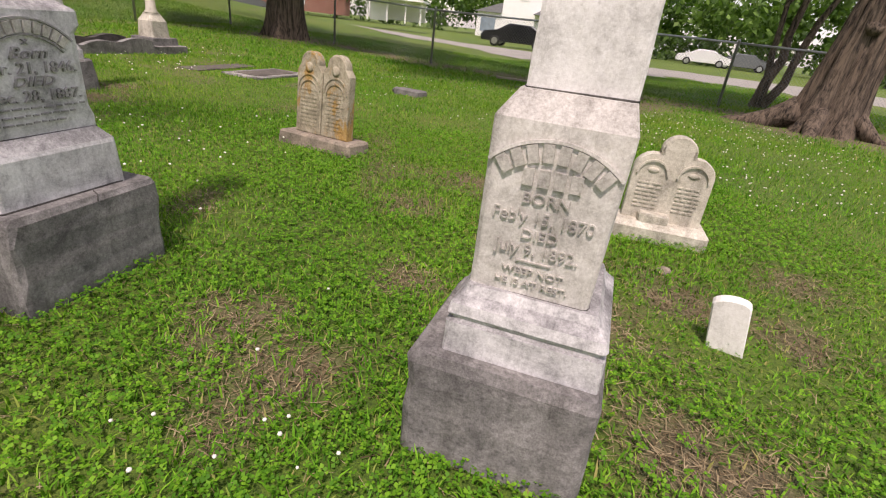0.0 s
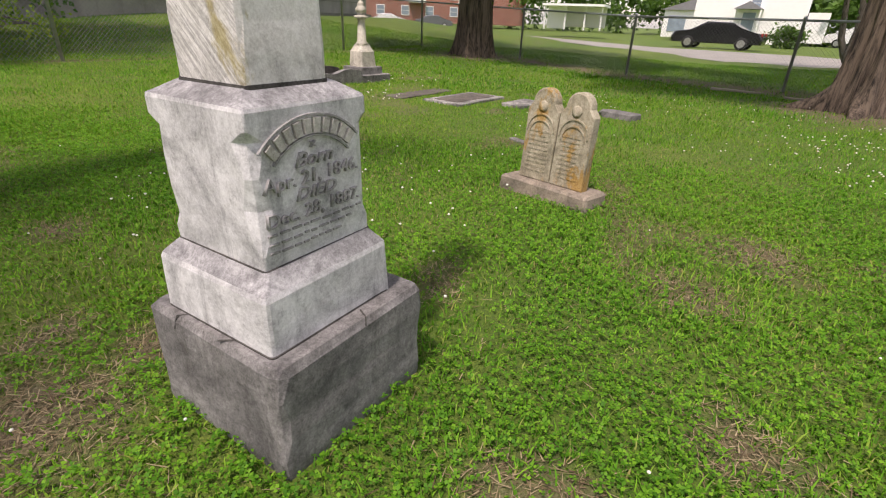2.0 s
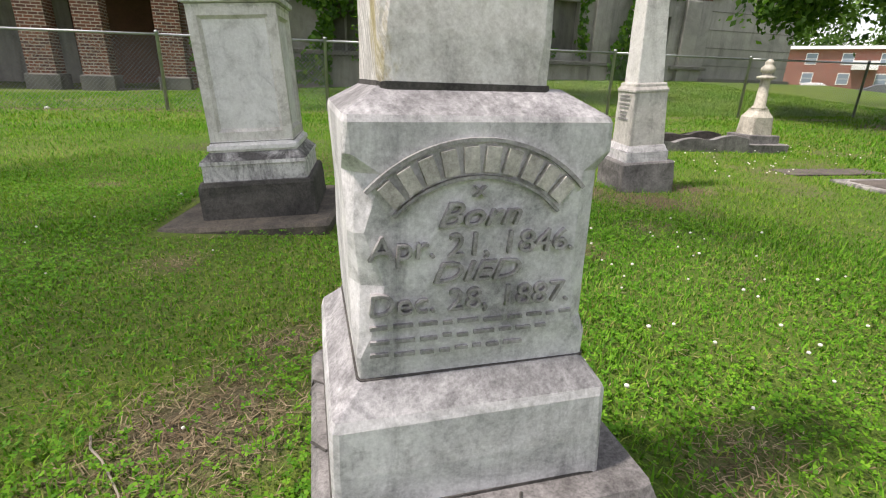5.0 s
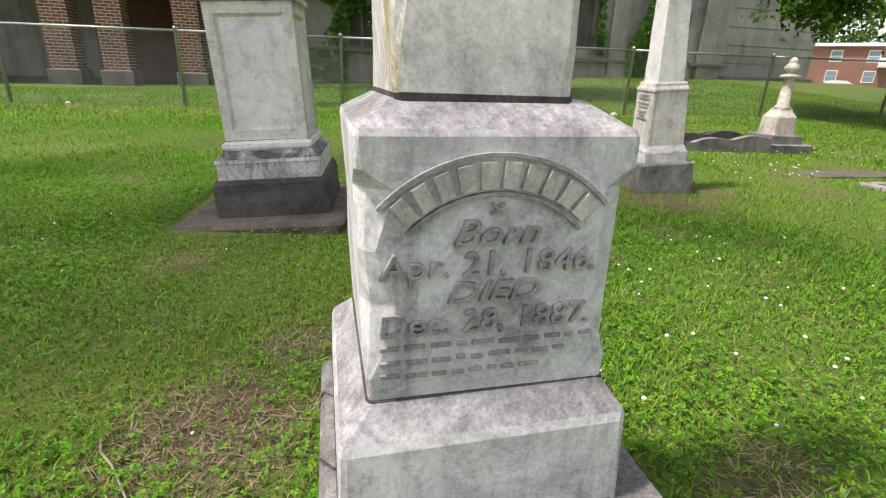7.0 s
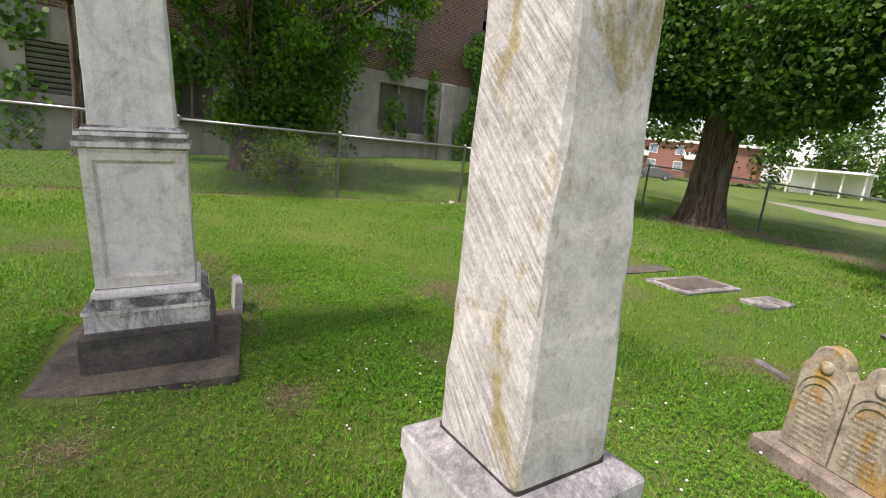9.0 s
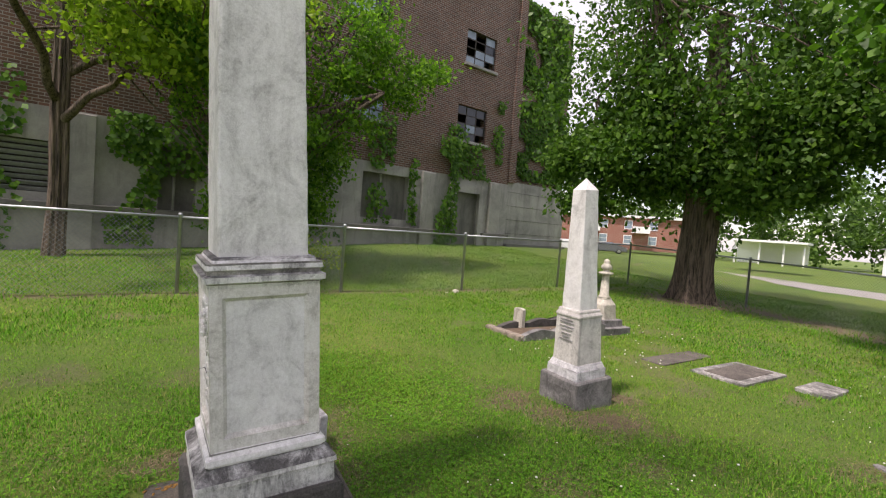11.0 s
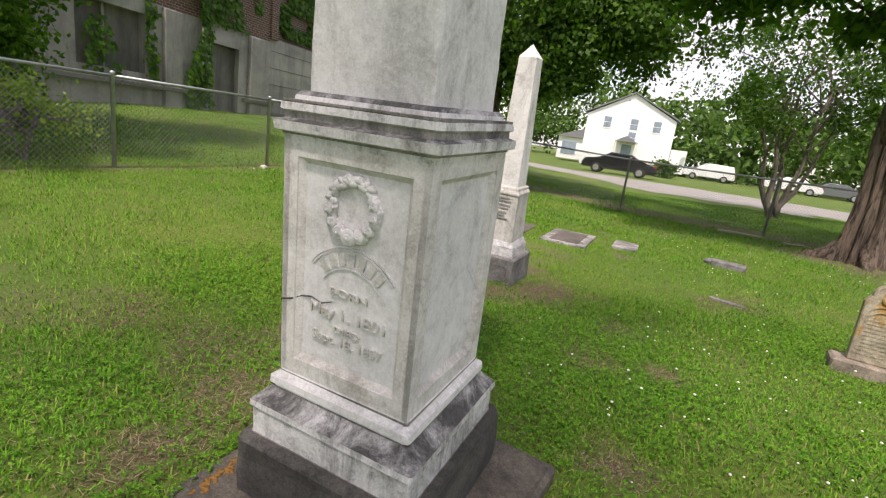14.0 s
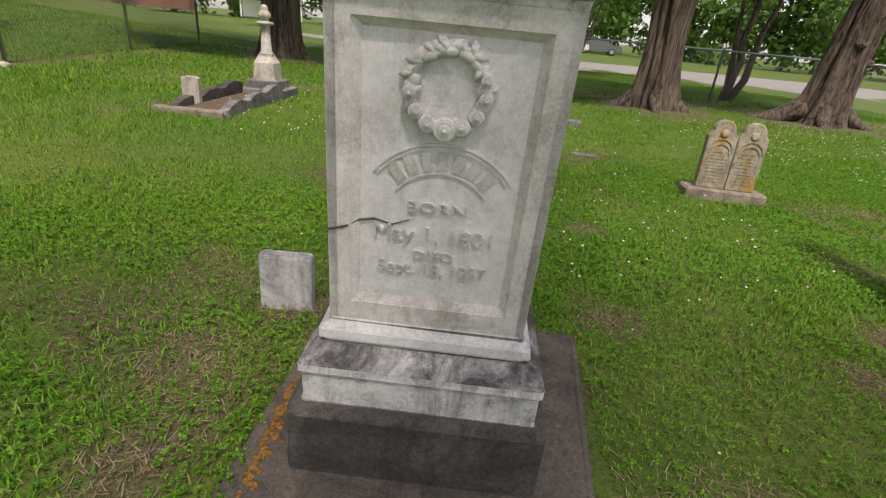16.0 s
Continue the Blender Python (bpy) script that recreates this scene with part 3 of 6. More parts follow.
# ---- monuments ----
def barham():
    """Leaning marble pedestal with raised inscription and square shaft."""
    t = thing("pedestal_monument", 0.109, 1.029, 0.0, -22.5, "leaning weathered marble monument with raised letters on grey stone base", "gravestone", "family monuments")
    part("base", loft(sq((-0.12, 0.215, -0.012, 0), (0.0, 0.215, -0.012, 0), (0.26, 0.212, -0.012, 0), (0.285, 0.2, -0.012, 0)), 0.007, 1, chamfer=0.024), GREY_BASE, t, "rough grey limestone base block")
    part("plinth", loft(sq((0.28, 0.171, 0.014, 0), (0.36, 0.17, 0.014, 0), (0.368, 0.162, 0.014, 0), (0.382, 0.169, 0.014, 0), (0.405, 0.165, 0.014, 0), (0.425, 0.146, 0.012, 0), (0.445, 0.138, 0.01, 0)), 0.002, 2), MARBLE_BLUE, t, "moulded grey marble plinth")
    die = part("die", loft(sq((0.44, 0.127, 0, 0), (0.6, 0.128, 0.002, -0.006), (0.775, 0.129, 0.005, -0.013), (0.80, 0.129, 0.005, -0.013), (0.85, 0.105, 0.014, -0.004)), 0.002, 3), MARBLE_WARM, t, "warm grey marble die with a bevelled shoulder")
    part("shaft", loft(sq((0.848, 0.101, 0.018, 0.01), (1.3, 0.096, 0.02, 0.0), (2.05, 0.086, 0.022, -0.02), (2.15, 0.0, 0.022, -0.02)), 0.002, 4, chamfer=0.008), CLEAN_SHAFT, t, "plain square marble shaft")
    part("joint", loft(sq((0.844, 0.1025, 0.018, 0.008), (0.853, 0.102, 0.018, 0.008)), 0.002, 5), DARK_BASE, t, "dark joint under the shaft")
    part("joint", loft(sq((0.438, 0.129), (0.446, 0.129)), 0.002, 6), DARK_BASE, t, "dark joint under the die")

    def face(z):
        return -0.127 - (z - 0.44) * 0.042
    part("name_panel", arc_rib(0.004, 0.592, face(0.74) + 0.004, 0.178, 88, 0.006, 0.01), MARBLE_WARM, die, "raised arched rib")
    part("name_band", arc_bars(0.004, 0.592, face(0.73), 0.156, 84, 8, 0.02, 0.034, 0.014), LETTER_STONE, die, "raised bars in an arch", kind="stuff")
    bm = bmesh.new()
    for i in range(4):
        add_box(bm, -0.04 + 0.03 * i, face(0.699), 0.699, 0.021, 0.014, 0.033)
    part("name_band", bm, LETTER_STONE, die, "raised bars", kind="stuff")
    for text, z, s, st in (("BORN", 0.656, 0.03, 1.15), ("Feb'y 15, 1870", 0.618, 0.035, 0.98), ("DIED", 0.582, 0.028, 1.2), ("July 9, 1892.", 0.549, 0.035, 0.98), ("WEEP NOT", 0.5, 0.02, 1.25), ("HE IS AT REST.", 0.473, 0.019, 1.25)):
        inscription(die, text, 0.002, face(z), z, s, LETTER_STONE, st, depth=0.01)
    part("rule", box(0, face(0.523), 0.523, 0.07, 0.008, 0.003), LETTER_STONE, die)


def alex():
    """Marble pedestal with arched name, notched die and square shaft on a deep grey base."""
    t = thing("pedestal_monument", -1.444, 1.655, 0.0, 72.0, "blue-grey marble monument with arched inscription on deep stone base", "gravestone", "family monuments")
    part("base", turned(loft(sq((-0.12, 0.268), (0.0, 0.267), (0.30, 0.262), (0.32, 0.25)), 0.007, 11, chamfer=0.022), -1), GREY_BASE, t, "rough grey limestone base block with a crack")
    for pts, r in (([(-0.258, -0.05, 0.3225), (-0.235, -0.075, 0.3215), (-0.21, -0.06, 0.322), (-0.19, -0.085, 0.3215)], 0.003), ([(0.02, -0.262, 0.30), (0.03, -0.252, 0.319), (0.045, -0.22, 0.321)], 0.0025), ([(-0.22, 0.1, 0.321), (-0.255, 0.13, 0.32), (-0.263, 0.14, 0.28)], 0.0022)):
        part("crack", turned(add_tube(bmesh.new(), pts, [r] * len(pts), 4), -1), DARK_BASE, t, "dark crack in the stone")
    part("plinth", turned(loft(sq((0.316, 0.206, -0.026, 0), (0.46, 0.204, -0.026, 0), (0.472, 0.199, -0.026, 0), (0.51, 0.168, -0.022, 0)), 0.003, 12), 0), MARBLE_BLUE, t, "bevelled grey marble plinth")
    rows = [(0.505, 0.172, 0.008), (0.545, 0.173, 0.008), (0.575, 0.1735, 0.03), (0.79, 0.175, 0.03), (0.815, 0.176, 0.008), (0.85, 0.177, 0.008), (0.858, 0.174, 0.008), (0.888, 0.125, 0.008)]
    die = part("die", loft([(z, h - 0.003, h - 0.008, -0.019 - 0.02 * (z - 0.505), 0.002, c) for z, h, c in rows], 0.003, 13), MARBLE_BLUE, t, "notched grey marble die with a sloping cap")
    part("shaft", loft([(0.882, 0.113, 0.115, -0.037, -0.006), (1.14, 0.110, 0.113, -0.04, -0.002), (1.18, 0.107, 0.111, -0.041, -0.001), (1.8, 0.096, 0.1, -0.048, 0.01), (2.2, 0.088, 0.092, -0.053, 0.014), (2.3, 0.0, 0.0, -0.053, 0.014)], 0.004, 14, chamfer=0.016), SHAFT_STONE, t, "square marble shaft with chipped edges and yellow stains")
    part("joint", loft([(0.878, 0.1145, 0.1165, -0.037, -0.006), (0.893, 0.1142, 0.1162, -0.037, -0.006)], 0.002, 15), DARK_BASE, t, "dark open joint under the shaft")
    part("joint", loft([(0.502, 0.1715, 0.1665, -0.019, 0.002), (0.511, 0.1715, 0.1665, -0.019, 0.002)], 0.002, 16), DARK_BASE, t, "dark open joint under the die")
    part("joint", turned(loft(sq((0.314, 0.2075, -0.026, 0), (0.324, 0.2075, -0.026, 0)), 0.003, 17), 0), DARK_BASE, t, "dark joint under the plinth")
    x0 = -0.032

    def face(z):
        return -0.162 - (z - 0.505) * 0.012 - 0.003
    for rr, ww in ((0.194, 0.005), (0.149, 0.004)):
        part("panel", arc_rib(x0, 0.637, face(0.8) + 0.004, rr, 94, ww, 0.008), LETTER_GRIME_SHADE, die, "raised arched band")
    part("name_band", arc_bars(x0, 0.637, face(0.8), 0.171, 90, 10, 0.0185, 0.031, 0.012), LETTER_STONE, die, "raised bars in an arch", kind="stuff")
    for text, z, s, st, sh in (("x", 0.77, 0.03, 1.2, 0), ("Born", 0.737, 0.046, 1.2, 0.35), ("Apr. 21, 1846.", 0.697, 0.045, 1.08, 0.05), ("DIED", 0.66, 0.04, 1.35, 0.3), ("Dec. 28, 1887.", 0.62, 0.045, 1.08, 0.05)):
        inscription(die, text, x0, face(z), z, s, LETTER_GRIME_SHADE, st, sh, depth=0.01)
    bm = bmesh.new()
    rnd = random.Random(5)
    for k, z in enumerate((0.588, 0.568, 0.547)):
        x = -0.14
        while x < 0.135 - 0.03 * k:
            w = rnd.uniform(0.012, 0.03)
            add_box(bm, x0 + x + w / 2, face(z), z + rnd.uniform(-0.0015, 0.0015), w, 0.006, 0.005)
            x += w + 0.008
    part("verse_band", bm, LETTER_GRIME_SHADE, die, "worn lines of verse as bars", kind="stuff")


def ring_of_flowers(t, x, z, y, r=0.062):
    """Carved wreath: ring, leaves and rosettes."""
    bm = bmesh.new()
    rnd = random.Random(8)
    n = 34
    for i in range(n):
        a = 2 * math.pi * i / n
        rr = r + rnd.uniform(-0.006, 0.006)
        c = Vector((x + rr * math.cos(a), y - 0.006, z + rr * math.sin(a)))
        s = rnd.uniform(0.015, 0.022)
        lower = math.sin(a) < 0.2
        m = Matrix.Translation(c) @ Matrix.Rotation(-a + rnd.uniform(-0.5, 0.5), 4, "Y") @ Matrix.Diagonal((s * (0.75 if not lower else 1), s * 0.8, s * (1.45 if not lower else 1), 1))
        bmesh.ops.create_icosphere(bm, subdivisions=1, radius=1, matrix=m)
        if i % 2:
            m2 = Matrix.Translation(c + Vector((rnd.uniform(-.012, .012), -0.004, rnd.uniform(-.012, .012)))) @ Matrix.Rotation(-a + 0.9, 4, "Y") @ Matrix.Diagonal((s * 0.5, s * 0.6, s * 1.0, 1))
            bmesh.ops.create_icosphere(bm, subdivisions=1, radius=1, matrix=m2)
    wreath = part("wreath", bm, MARBLE_WHITE, t, "carved marble wreath of leaves and roses", True, "stuff")
    for a, s in ((-1.57, 0.026), (-1.12, 0.019), (-2.05, 0.019), (-0.65, 0.016), (-2.5, 0.016), (-0.15, 0.014), (-3.0, 0.014), (0.3, 0.012)):
        bm = lathe([(0, s), (0.006, s), (0.009, s * 0.75), (0.007, s * 0.6), (0.012, s * 0.5), (0.010, s * 0.3), (0.016, s * 0.15), (0.016, 0.0)], 12)
        bmesh.ops.transform(bm, matrix=Matrix.Translation((x + r * math.cos(a), y - 0.02, z + r * math.sin(a))) @ Matrix.Rotation(math.pi / 2, 4, "X"), verts=bm.verts[:])
        part("rosette", bm, MARBLE_WHITE, wreath, smooth=True)


def panelled_face(bm, half, z0, z1, inset=0.052, deep=0.02):
    """Frame strips that stand proud of a recessed panel, on all four faces."""
    for k in range(4):
        r = Matrix.Rotation(math.pi / 2 * k, 4, "Z")
        w = half * 2
        zc, h = (z0 + z1) / 2, z1 - z0
        for cx, cz, sx, sz in ((-half + inset / 2, zc, inset, h), (half - inset / 2, zc, inset, h), (0, z0 + inset * 0.6, w - 2 * inset, inset * 1.2), (0, z1 - inset * 0.45, w - 2 * inset, inset * 0.9)):
            m = r @ Matrix.Translation((cx, -half + deep / 2 + 0.001 * (k % 2), cz)) @ Matrix.Diagonal((sx, deep, sz, 1))
            made = bmesh.ops.create_cube(bm, size=1, matrix=m)
        # sloped fillet between frame and panel
        a, c, d, e = -half + inset, half - inset, z0 + inset * 1.2, z1 - inset * 0.9
        f = 0.018
        for (p, q, s, u) in (((a, d), (c, d), (c - f, d + f), (a + f, d + f)), ((a, e), (c, e), (c - f, e - f), (a + f, e - f)), ((a, d), (a, e), (a + f, e - f), (a + f, d + f)), ((c, d), (c, e), (c - f, e - f), (c - f, d + f))):
            vs = [bm.verts.new(r @ Vector((x, -half + yy, z))) for (x, z), yy in zip((p, q, s, u), (0.004, 0.004, deep, deep))]
            bm.faces.new(vs)
    return bm


def sa():
    """Tall panelled marble obelisk on a two-stage dark base and slab."""
    t = thing("panelled_obelisk", -4.182, 2.01, 0.0, -24.7, "tall white marble obelisk with panels and wreath on dark base", "gravestone", "family monuments", lean=(3.5, 0.5))
    part("slab", turned(loft([(-0.14, 0.51, 0.51, 0.03, -0.03), (0.025, 0.51, 0.51, 0.03, -0.03), (0.042, 0.495, 0.495, 0.03, -0.03)], 0.016, 21, chamfer=0.035), -5), SLAB_STONE, t, "mossy brown ground slab with orange lichen")
    part("base", loft(sq((0.035, 0.345), (0.245, 0.34), (0.268, 0.328)), 0.007, 22, chamfer=0.02), DARK_BASE, t, "dark stained stone base")
    part("plinth", loft(sq((0.264, 0.306), (0.366, 0.304), (0.37, 0.312), (0.39, 0.31), (0.422, 0.275), (0.436, 0.262)), 0.003, 23), MARBLE_DARKTOP, t, "streaked white marble plinth blackened by mildew")
    part("plinth", loft(sq((0.43, 0.258), (0.446, 0.258), (0.45, 0.268), (0.474, 0.266), (0.484, 0.25), (0.5, 0.243)), 0.002, 24), MARBLE_WHITE, t, "moulded white marble plinth")
    die = part("die", loft(sq((0.49, 0.222), (1.236, 0.222)), 0.001, 25), MARBLE_WHITE, t, "white marble die with recessed panels")
    part("panel_frame", panelled_face(bmesh.new(), 0.242, 0.49, 1.236), MARBLE_FRAME, die, "raised moulded frame round the panels")
    part("cap", loft(sq((1.232, 0.244), (1.252, 0.247), (1.258, 0.266), (1.284, 0.268), (1.292, 0.246), (1.308, 0.244), (1.314, 0.256), (1.334, 0.254), (1.34, 0.23), (1.354, 0.226), (1.366, 0.216)), 0.002, 26), MARBLE_DARKTOP, t, "stepped marble cornice darkened by mildew")
    part("shaft", loft(sq((1.362, 0.2), (2.2, 0.189), (4.0, 0.166), (4.35, 0.0)), 0.003, 27, chamfer=0.012), CLEAN_SHAFT, t, "tall tapered marble shaft")
    for z0, z1, hw in ((1.29, 1.31, 0.2475), (1.248, 1.259, 0.2495), (1.335, 1.342, 0.2515), (0.428, 0.438, 0.2625), (0.262, 0.27, 0.3085), (0.488, 0.497, 0.2465)):
        part("grime_line", loft(sq((z0, hw), (z1, hw)), 0.0015, int(z0 * 100)), GRIME_LINES, t, "dark grime in a joint of the mouldings")
    bm = bmesh.new()
    rnd = random.Random(31)
    for k in range(110):
        m = Matrix.Translation((-0.446 + abs(rnd.gauss(0, 0.022)), rnd.uniform(-0.42, 0.0) + rnd.gauss(0, 0.05), 0.042)) @ Matrix.Rotation(rnd.uniform(0, 3), 4, "Z") @ Matrix.Diagonal((rnd.uniform(0.004, 0.014), rnd.uniform(0.005, 0.02), 0.002, 1))
        bmesh.ops.create_icosphere(bm, subdivisions=1, radius=1, matrix=m)
    part("lichen_crust", bm, ORANGE_LICHEN, t, "orange lichen crust on the slab edge", True, "stuff")
    y = -0.222
    ring_of_flowers(die, 0.002, 1.072, y, 0.077)
    for rr in (0.188, 0.18, 0.124):
        part("name_panel", arc_rib(0.004, 0.771, y + 0.003, rr, 104, 0.0035, 0.008), MARBLE_WHITE, die, "raised arched rib")
    part("name_band", arc_bars(0.004, 0.771, y, 0.152, 92, 7, 0.021, 0.038, 0.012), LETTER_WHITE, die, "raised bars in an arch", kind="stuff")
    for text, z, s, st in (("BORN", 0.812, 0.036, 1.4), ("May 1, 1801", 0.744, 0.054, 1.08), ("DIED", 0.692, 0.03, 1.45), ("Sept. 18, 1857", 0.655, 0.046, 0.98)):
        inscription(die, text, 0.0, y - 0.001, z, s, LETTER_WHITE, st, depth=0.012)
    bm = add_tube(bmesh.new(), [(-0.243, -0.2435, 0.742), (-0.2, -0.2435, 0.755), (-0.178, -0.226, 0.765), (-0.14, -0.2235, 0.772), (-0.1, -0.2235, 0.762), (-0.06, -0.2235, 0.778)], [0.0025, 0.003, 0.003, 0.003, 0.002, 0.001], 4)
    part("crack", bm, DARK_BASE, die, "dark crack across the panel")


def obelisk():
    t = thing("small_obelisk", -3.547, 5.062, 0.0, 64.5, "small weathered marble obelisk with pyramid tip on brown stone base", "gravestone", "family monuments", lean=(1.4, -4.1), size=(0.98, 0.98, 0.947))
    part("base", loft(sq((-0.12, 0.252), (0.0, 0.25), (0.27, 0.243), (0.285, 0.232)), 0.005, 31, chamfer=0.02), GREY_BASE, t, "brownish grey stone base")
    part("plinth", loft(sq((0.28, 0.198), (0.37, 0.195), (0.378, 0.188), (0.41, 0.176), (0.425, 0.168)), 0.003, 32), MARBLE_BLUE, t, "grey marble plinth")
    die = part("die", loft(sq((0.42, 0.162), (0.875, 0.15), (0.885, 0.158), (0.90, 0.158), (0.925, 0.142), (0.945, 0.14), (0.955, 0.132)), 0.002, 33), MARBLE_WARM, t, "marble die with a worn inscription")
    part("shaft", loft(sq((0.95, 0.117), (2.12, 0.083), (2.235, 0.0)), 0.002, 34, chamfer=0.008), CLEAN_SHAFT, t, "tapered shaft with a pyramid tip and yellow lichen")
    bm = bmesh.new()
    rnd = random.Random(6)
    for z in (0.82, 0.78, 0.75, 0.71, 0.68, 0.65):
        w = rnd.uniform(0.1, 0.2)
        add_box(bm, 0.0, -0.1525 - (0.875 - z) * 0.026, z, w, 0.008, 0.014)
    add_box(bm, 0.0, -0.155, 0.848, 0.15, 0.006, 0.01)
    bmesh.ops.rotate(bm, matrix=Matrix.Rotation(-math.pi / 2, 3, "Z"), verts=bm.verts[:])
    part("inscription_band", bm, LETTER_GRIME_SHADE, die, "worn lines as dark bars", kind="stuff")


def lobed(cx, w, h0, h1, n=14):
    """Outline of a round-headed tablet with small shoulders."""
    r = w * 0.36
    pts = [(cx - w / 2, h0), (cx + w / 2, h0), (cx + w / 2, h1 - r * 1.5), (cx + w / 2 - 0.015, h1 - r * 1.25), (cx + r, h1 - r)]
    pts += [(cx + r * math.cos(a), h1 - r + r * math.sin(a)) for a in np.linspace(0.1, math.pi - 0.1, n)]
    pts += [(cx - r, h1 - r), (cx - w / 2 + 0.015, h1 - r * 1.25), (cx - w / 2, h1 - r * 1.5)]
    return pts


def carved_lines(bm, cx, w, y, z0, z1, rows, seed):
    rnd = random.Random(seed)
    for i in range(rows):
        z = z0 + (z1 - z0) * i / (rows - 1)
        x = cx - w / 2
        while x < cx + w / 2 - 0.02:
            k = rnd.uniform(0.02, 0.05)
            k = min(k, cx + w / 2 - x)
            add_box(bm, x + k / 2, y, z, k, 0.006, (z1 - z0) / rows * 0.42)
            x += k + 0.01
    return bm


def twin():
    t = thing("twin_gravestone", -0.838, 3.748, 0.0, -31.0, "tan double gravestone of two joined round-headed tablets with orange lichen", "gravestone", "children's stones", lean=(-3, 0), size=(0.94, 0.94, 1.01))
    part("base", loft([(-0.08, 0.355, 0.14, 0, 0), (0.075, 0.35, 0.135, 0, 0), (0.09, 0.335, 0.12, 0, 0)], 0.008, 41, chamfer=0.02), PINK_BASE, t, "rough brown sandstone base")
    for k, cx in enumerate((-0.128, 0.128)):
        tab = part("tablet", prism(lobed(cx, 0.25, 0.085, 0.66), 0.085, 0.0, 0.01), TAN_STONE, t, "tan lichened tablet with a carved scalloped head")
        part("arch_rib", arc_rib(cx, 0.38, -0.042, 0.085, 180, 0.008, 0.008), TAN_STONE, tab)
        part("arch_rib", arc_rib(cx, 0.40, -0.042, 0.105, 180, 0.01, 0.008), TAN_STONE, tab)
        part("inscription_band", carved_lines(bmesh.new(), cx, 0.16, -0.043, 0.15, 0.4, 10, 50 + k), TAN_STONE, tab, "worn lines as bars", kind="stuff")
        bm = lathe([(0.0, 0.034), (0.008, 0.036), (0.014, 0.024), (0.017, 0.0)], 12)
        bmesh.ops.transform(bm, matrix=Matrix.Translation((cx, -0.04, 0.55)) @ Matrix.Rotation(math.pi / 2, 4, "X"), verts=bm.verts[:])
        part("carved_bud", bm, TAN_STONE, tab, smooth=True)


def double_child():
    t = thing("double_gravestone", 1.176, 2.447, 0.0, -20.0, "pale double gravestone with three rounded lobes and two carved arched panels", "gravestone", "children's stones")
    part("base", loft([(-0.08, 0.25, 0.115, 0, 0), (0.075, 0.245, 0.11, 0, 0), (0.1, 0.225, 0.085, 0, 0)], 0.006, 61, chamfer=0.02), PALE_STONE, t, "rounded pale stone base")
    lobes = [(-0.2, 0.095), (0.2, 0.095), (0.2, 0.36)]
    lobes += [(0.105 + 0.095 * math.cos(a), 0.36 + 0.095 * math.sin(a)) for a in np.linspace(0.0, 1.9, 9)]
    lobes += [(0.085 * math.cos(a), 0.48 + 0.075 * math.sin(a)) for a in np.linspace(-0.1, math.pi + 0.1, 13)]
    lobes += [(-0.105 + 0.095 * math.cos(a), 0.36 + 0.095 * math.sin(a)) for a in np.linspace(math.pi - 1.9, math.pi, 9)]
    tab = part("tablet", prism(lobes, 0.075, 0.02, 0.006), PALE_STONE, t, "pale tablet with three lobes")
    for k, cx in enumerate((-0.1, 0.1)):
        part("arch_rib", arc_rib(cx, 0.345, -0.018, 0.075, 180, 0.01, 0.01), PALE_STONE, tab)
        part("inscription_band", carved_lines(bmesh.new(), cx, 0.12, -0.019, 0.17, 0.3, 7, 70 + k), PALE_STONE, tab, "worn lines as bars", kind="stuff")
        bm = bmesh.new()
        bmesh.ops.create_icosphere(bm, subdivisions=2, radius=1, matrix=Matrix.Translation((cx, -0.02, 0.37)) @ Matrix.Diagonal((0.03, 0.006, 0.014, 1)))
        part("carved_lamb", bm, PALE_STONE, tab, "small worn carving", True)
    part("pillow", loft([(0.1, 0.075, 0.035, -0.04, -0.05), (0.14, 0.078, 0.036, -0.04, -0.05), (0.15, 0.07, 0.03, -0.04, -0.05)], 0.004, 62), PALE_STONE, t, "loose pale block on the base")


def marker(x, y, rz, w, d, h, mat, label, name="footstone", round_top=False, lean=0):
    z = float(height(x, y))
    if round_top:
        pts = [(-w / 2, -0.1), (w / 2, -0.1), (w / 2, h - 0.025)] + [(w / 2 * math.cos(a), h - 0.025 + 0.025 * math.sin(a)) for a in np.linspace(0.2, math.pi - 0.2, 9)] + [(-w / 2, h - 0.025)]
        bm = prism(pts, d, 0, 0.006)
    else:
        bm = loft([(-0.1, w / 2, d / 2, 0, 0), (h - 0.012, w / 2 * 0.99, d / 2 * 0.97, 0, 0), (h, w / 2 * 0.95, d / 2 * 0.8, 0, 0)], 0.003, int(100 * x), chamfer=0.01)
    ob = single(name, bm, mat, label, "gravestone")
    ob.matrix_world = pose(x, y, z, 0, lean, rz)
    return ob


def ledger(x, y, rz, w, d, h, mat, label, rim=0.0, name="flat_gravestone"):
    z = float(height(x, y))
    t = thing(name, x, y, z, rz, label, "gravestone", "flat slabs")
    part("slab", loft([(-0.06, w / 2, d / 2, 0, 0), (h, w / 2, d / 2, 0, 0), (h + 0.008, w / 2 - 0.012, d / 2 - 0.012, 0, 0)], 0.008, int(77 * x), chamfer=0.03), mat, t)
    if rim:
        part("inset", loft([(h, w / 2 - rim, d / 2 - rim, 0, 0), (h + 0.014, w / 2 - rim - 0.01, d / 2 - rim - 0.01, 0, 0)], 0.003, 3, chamfer=0.01), LEDGER_INSET, t, "brown inset panel")
    return t


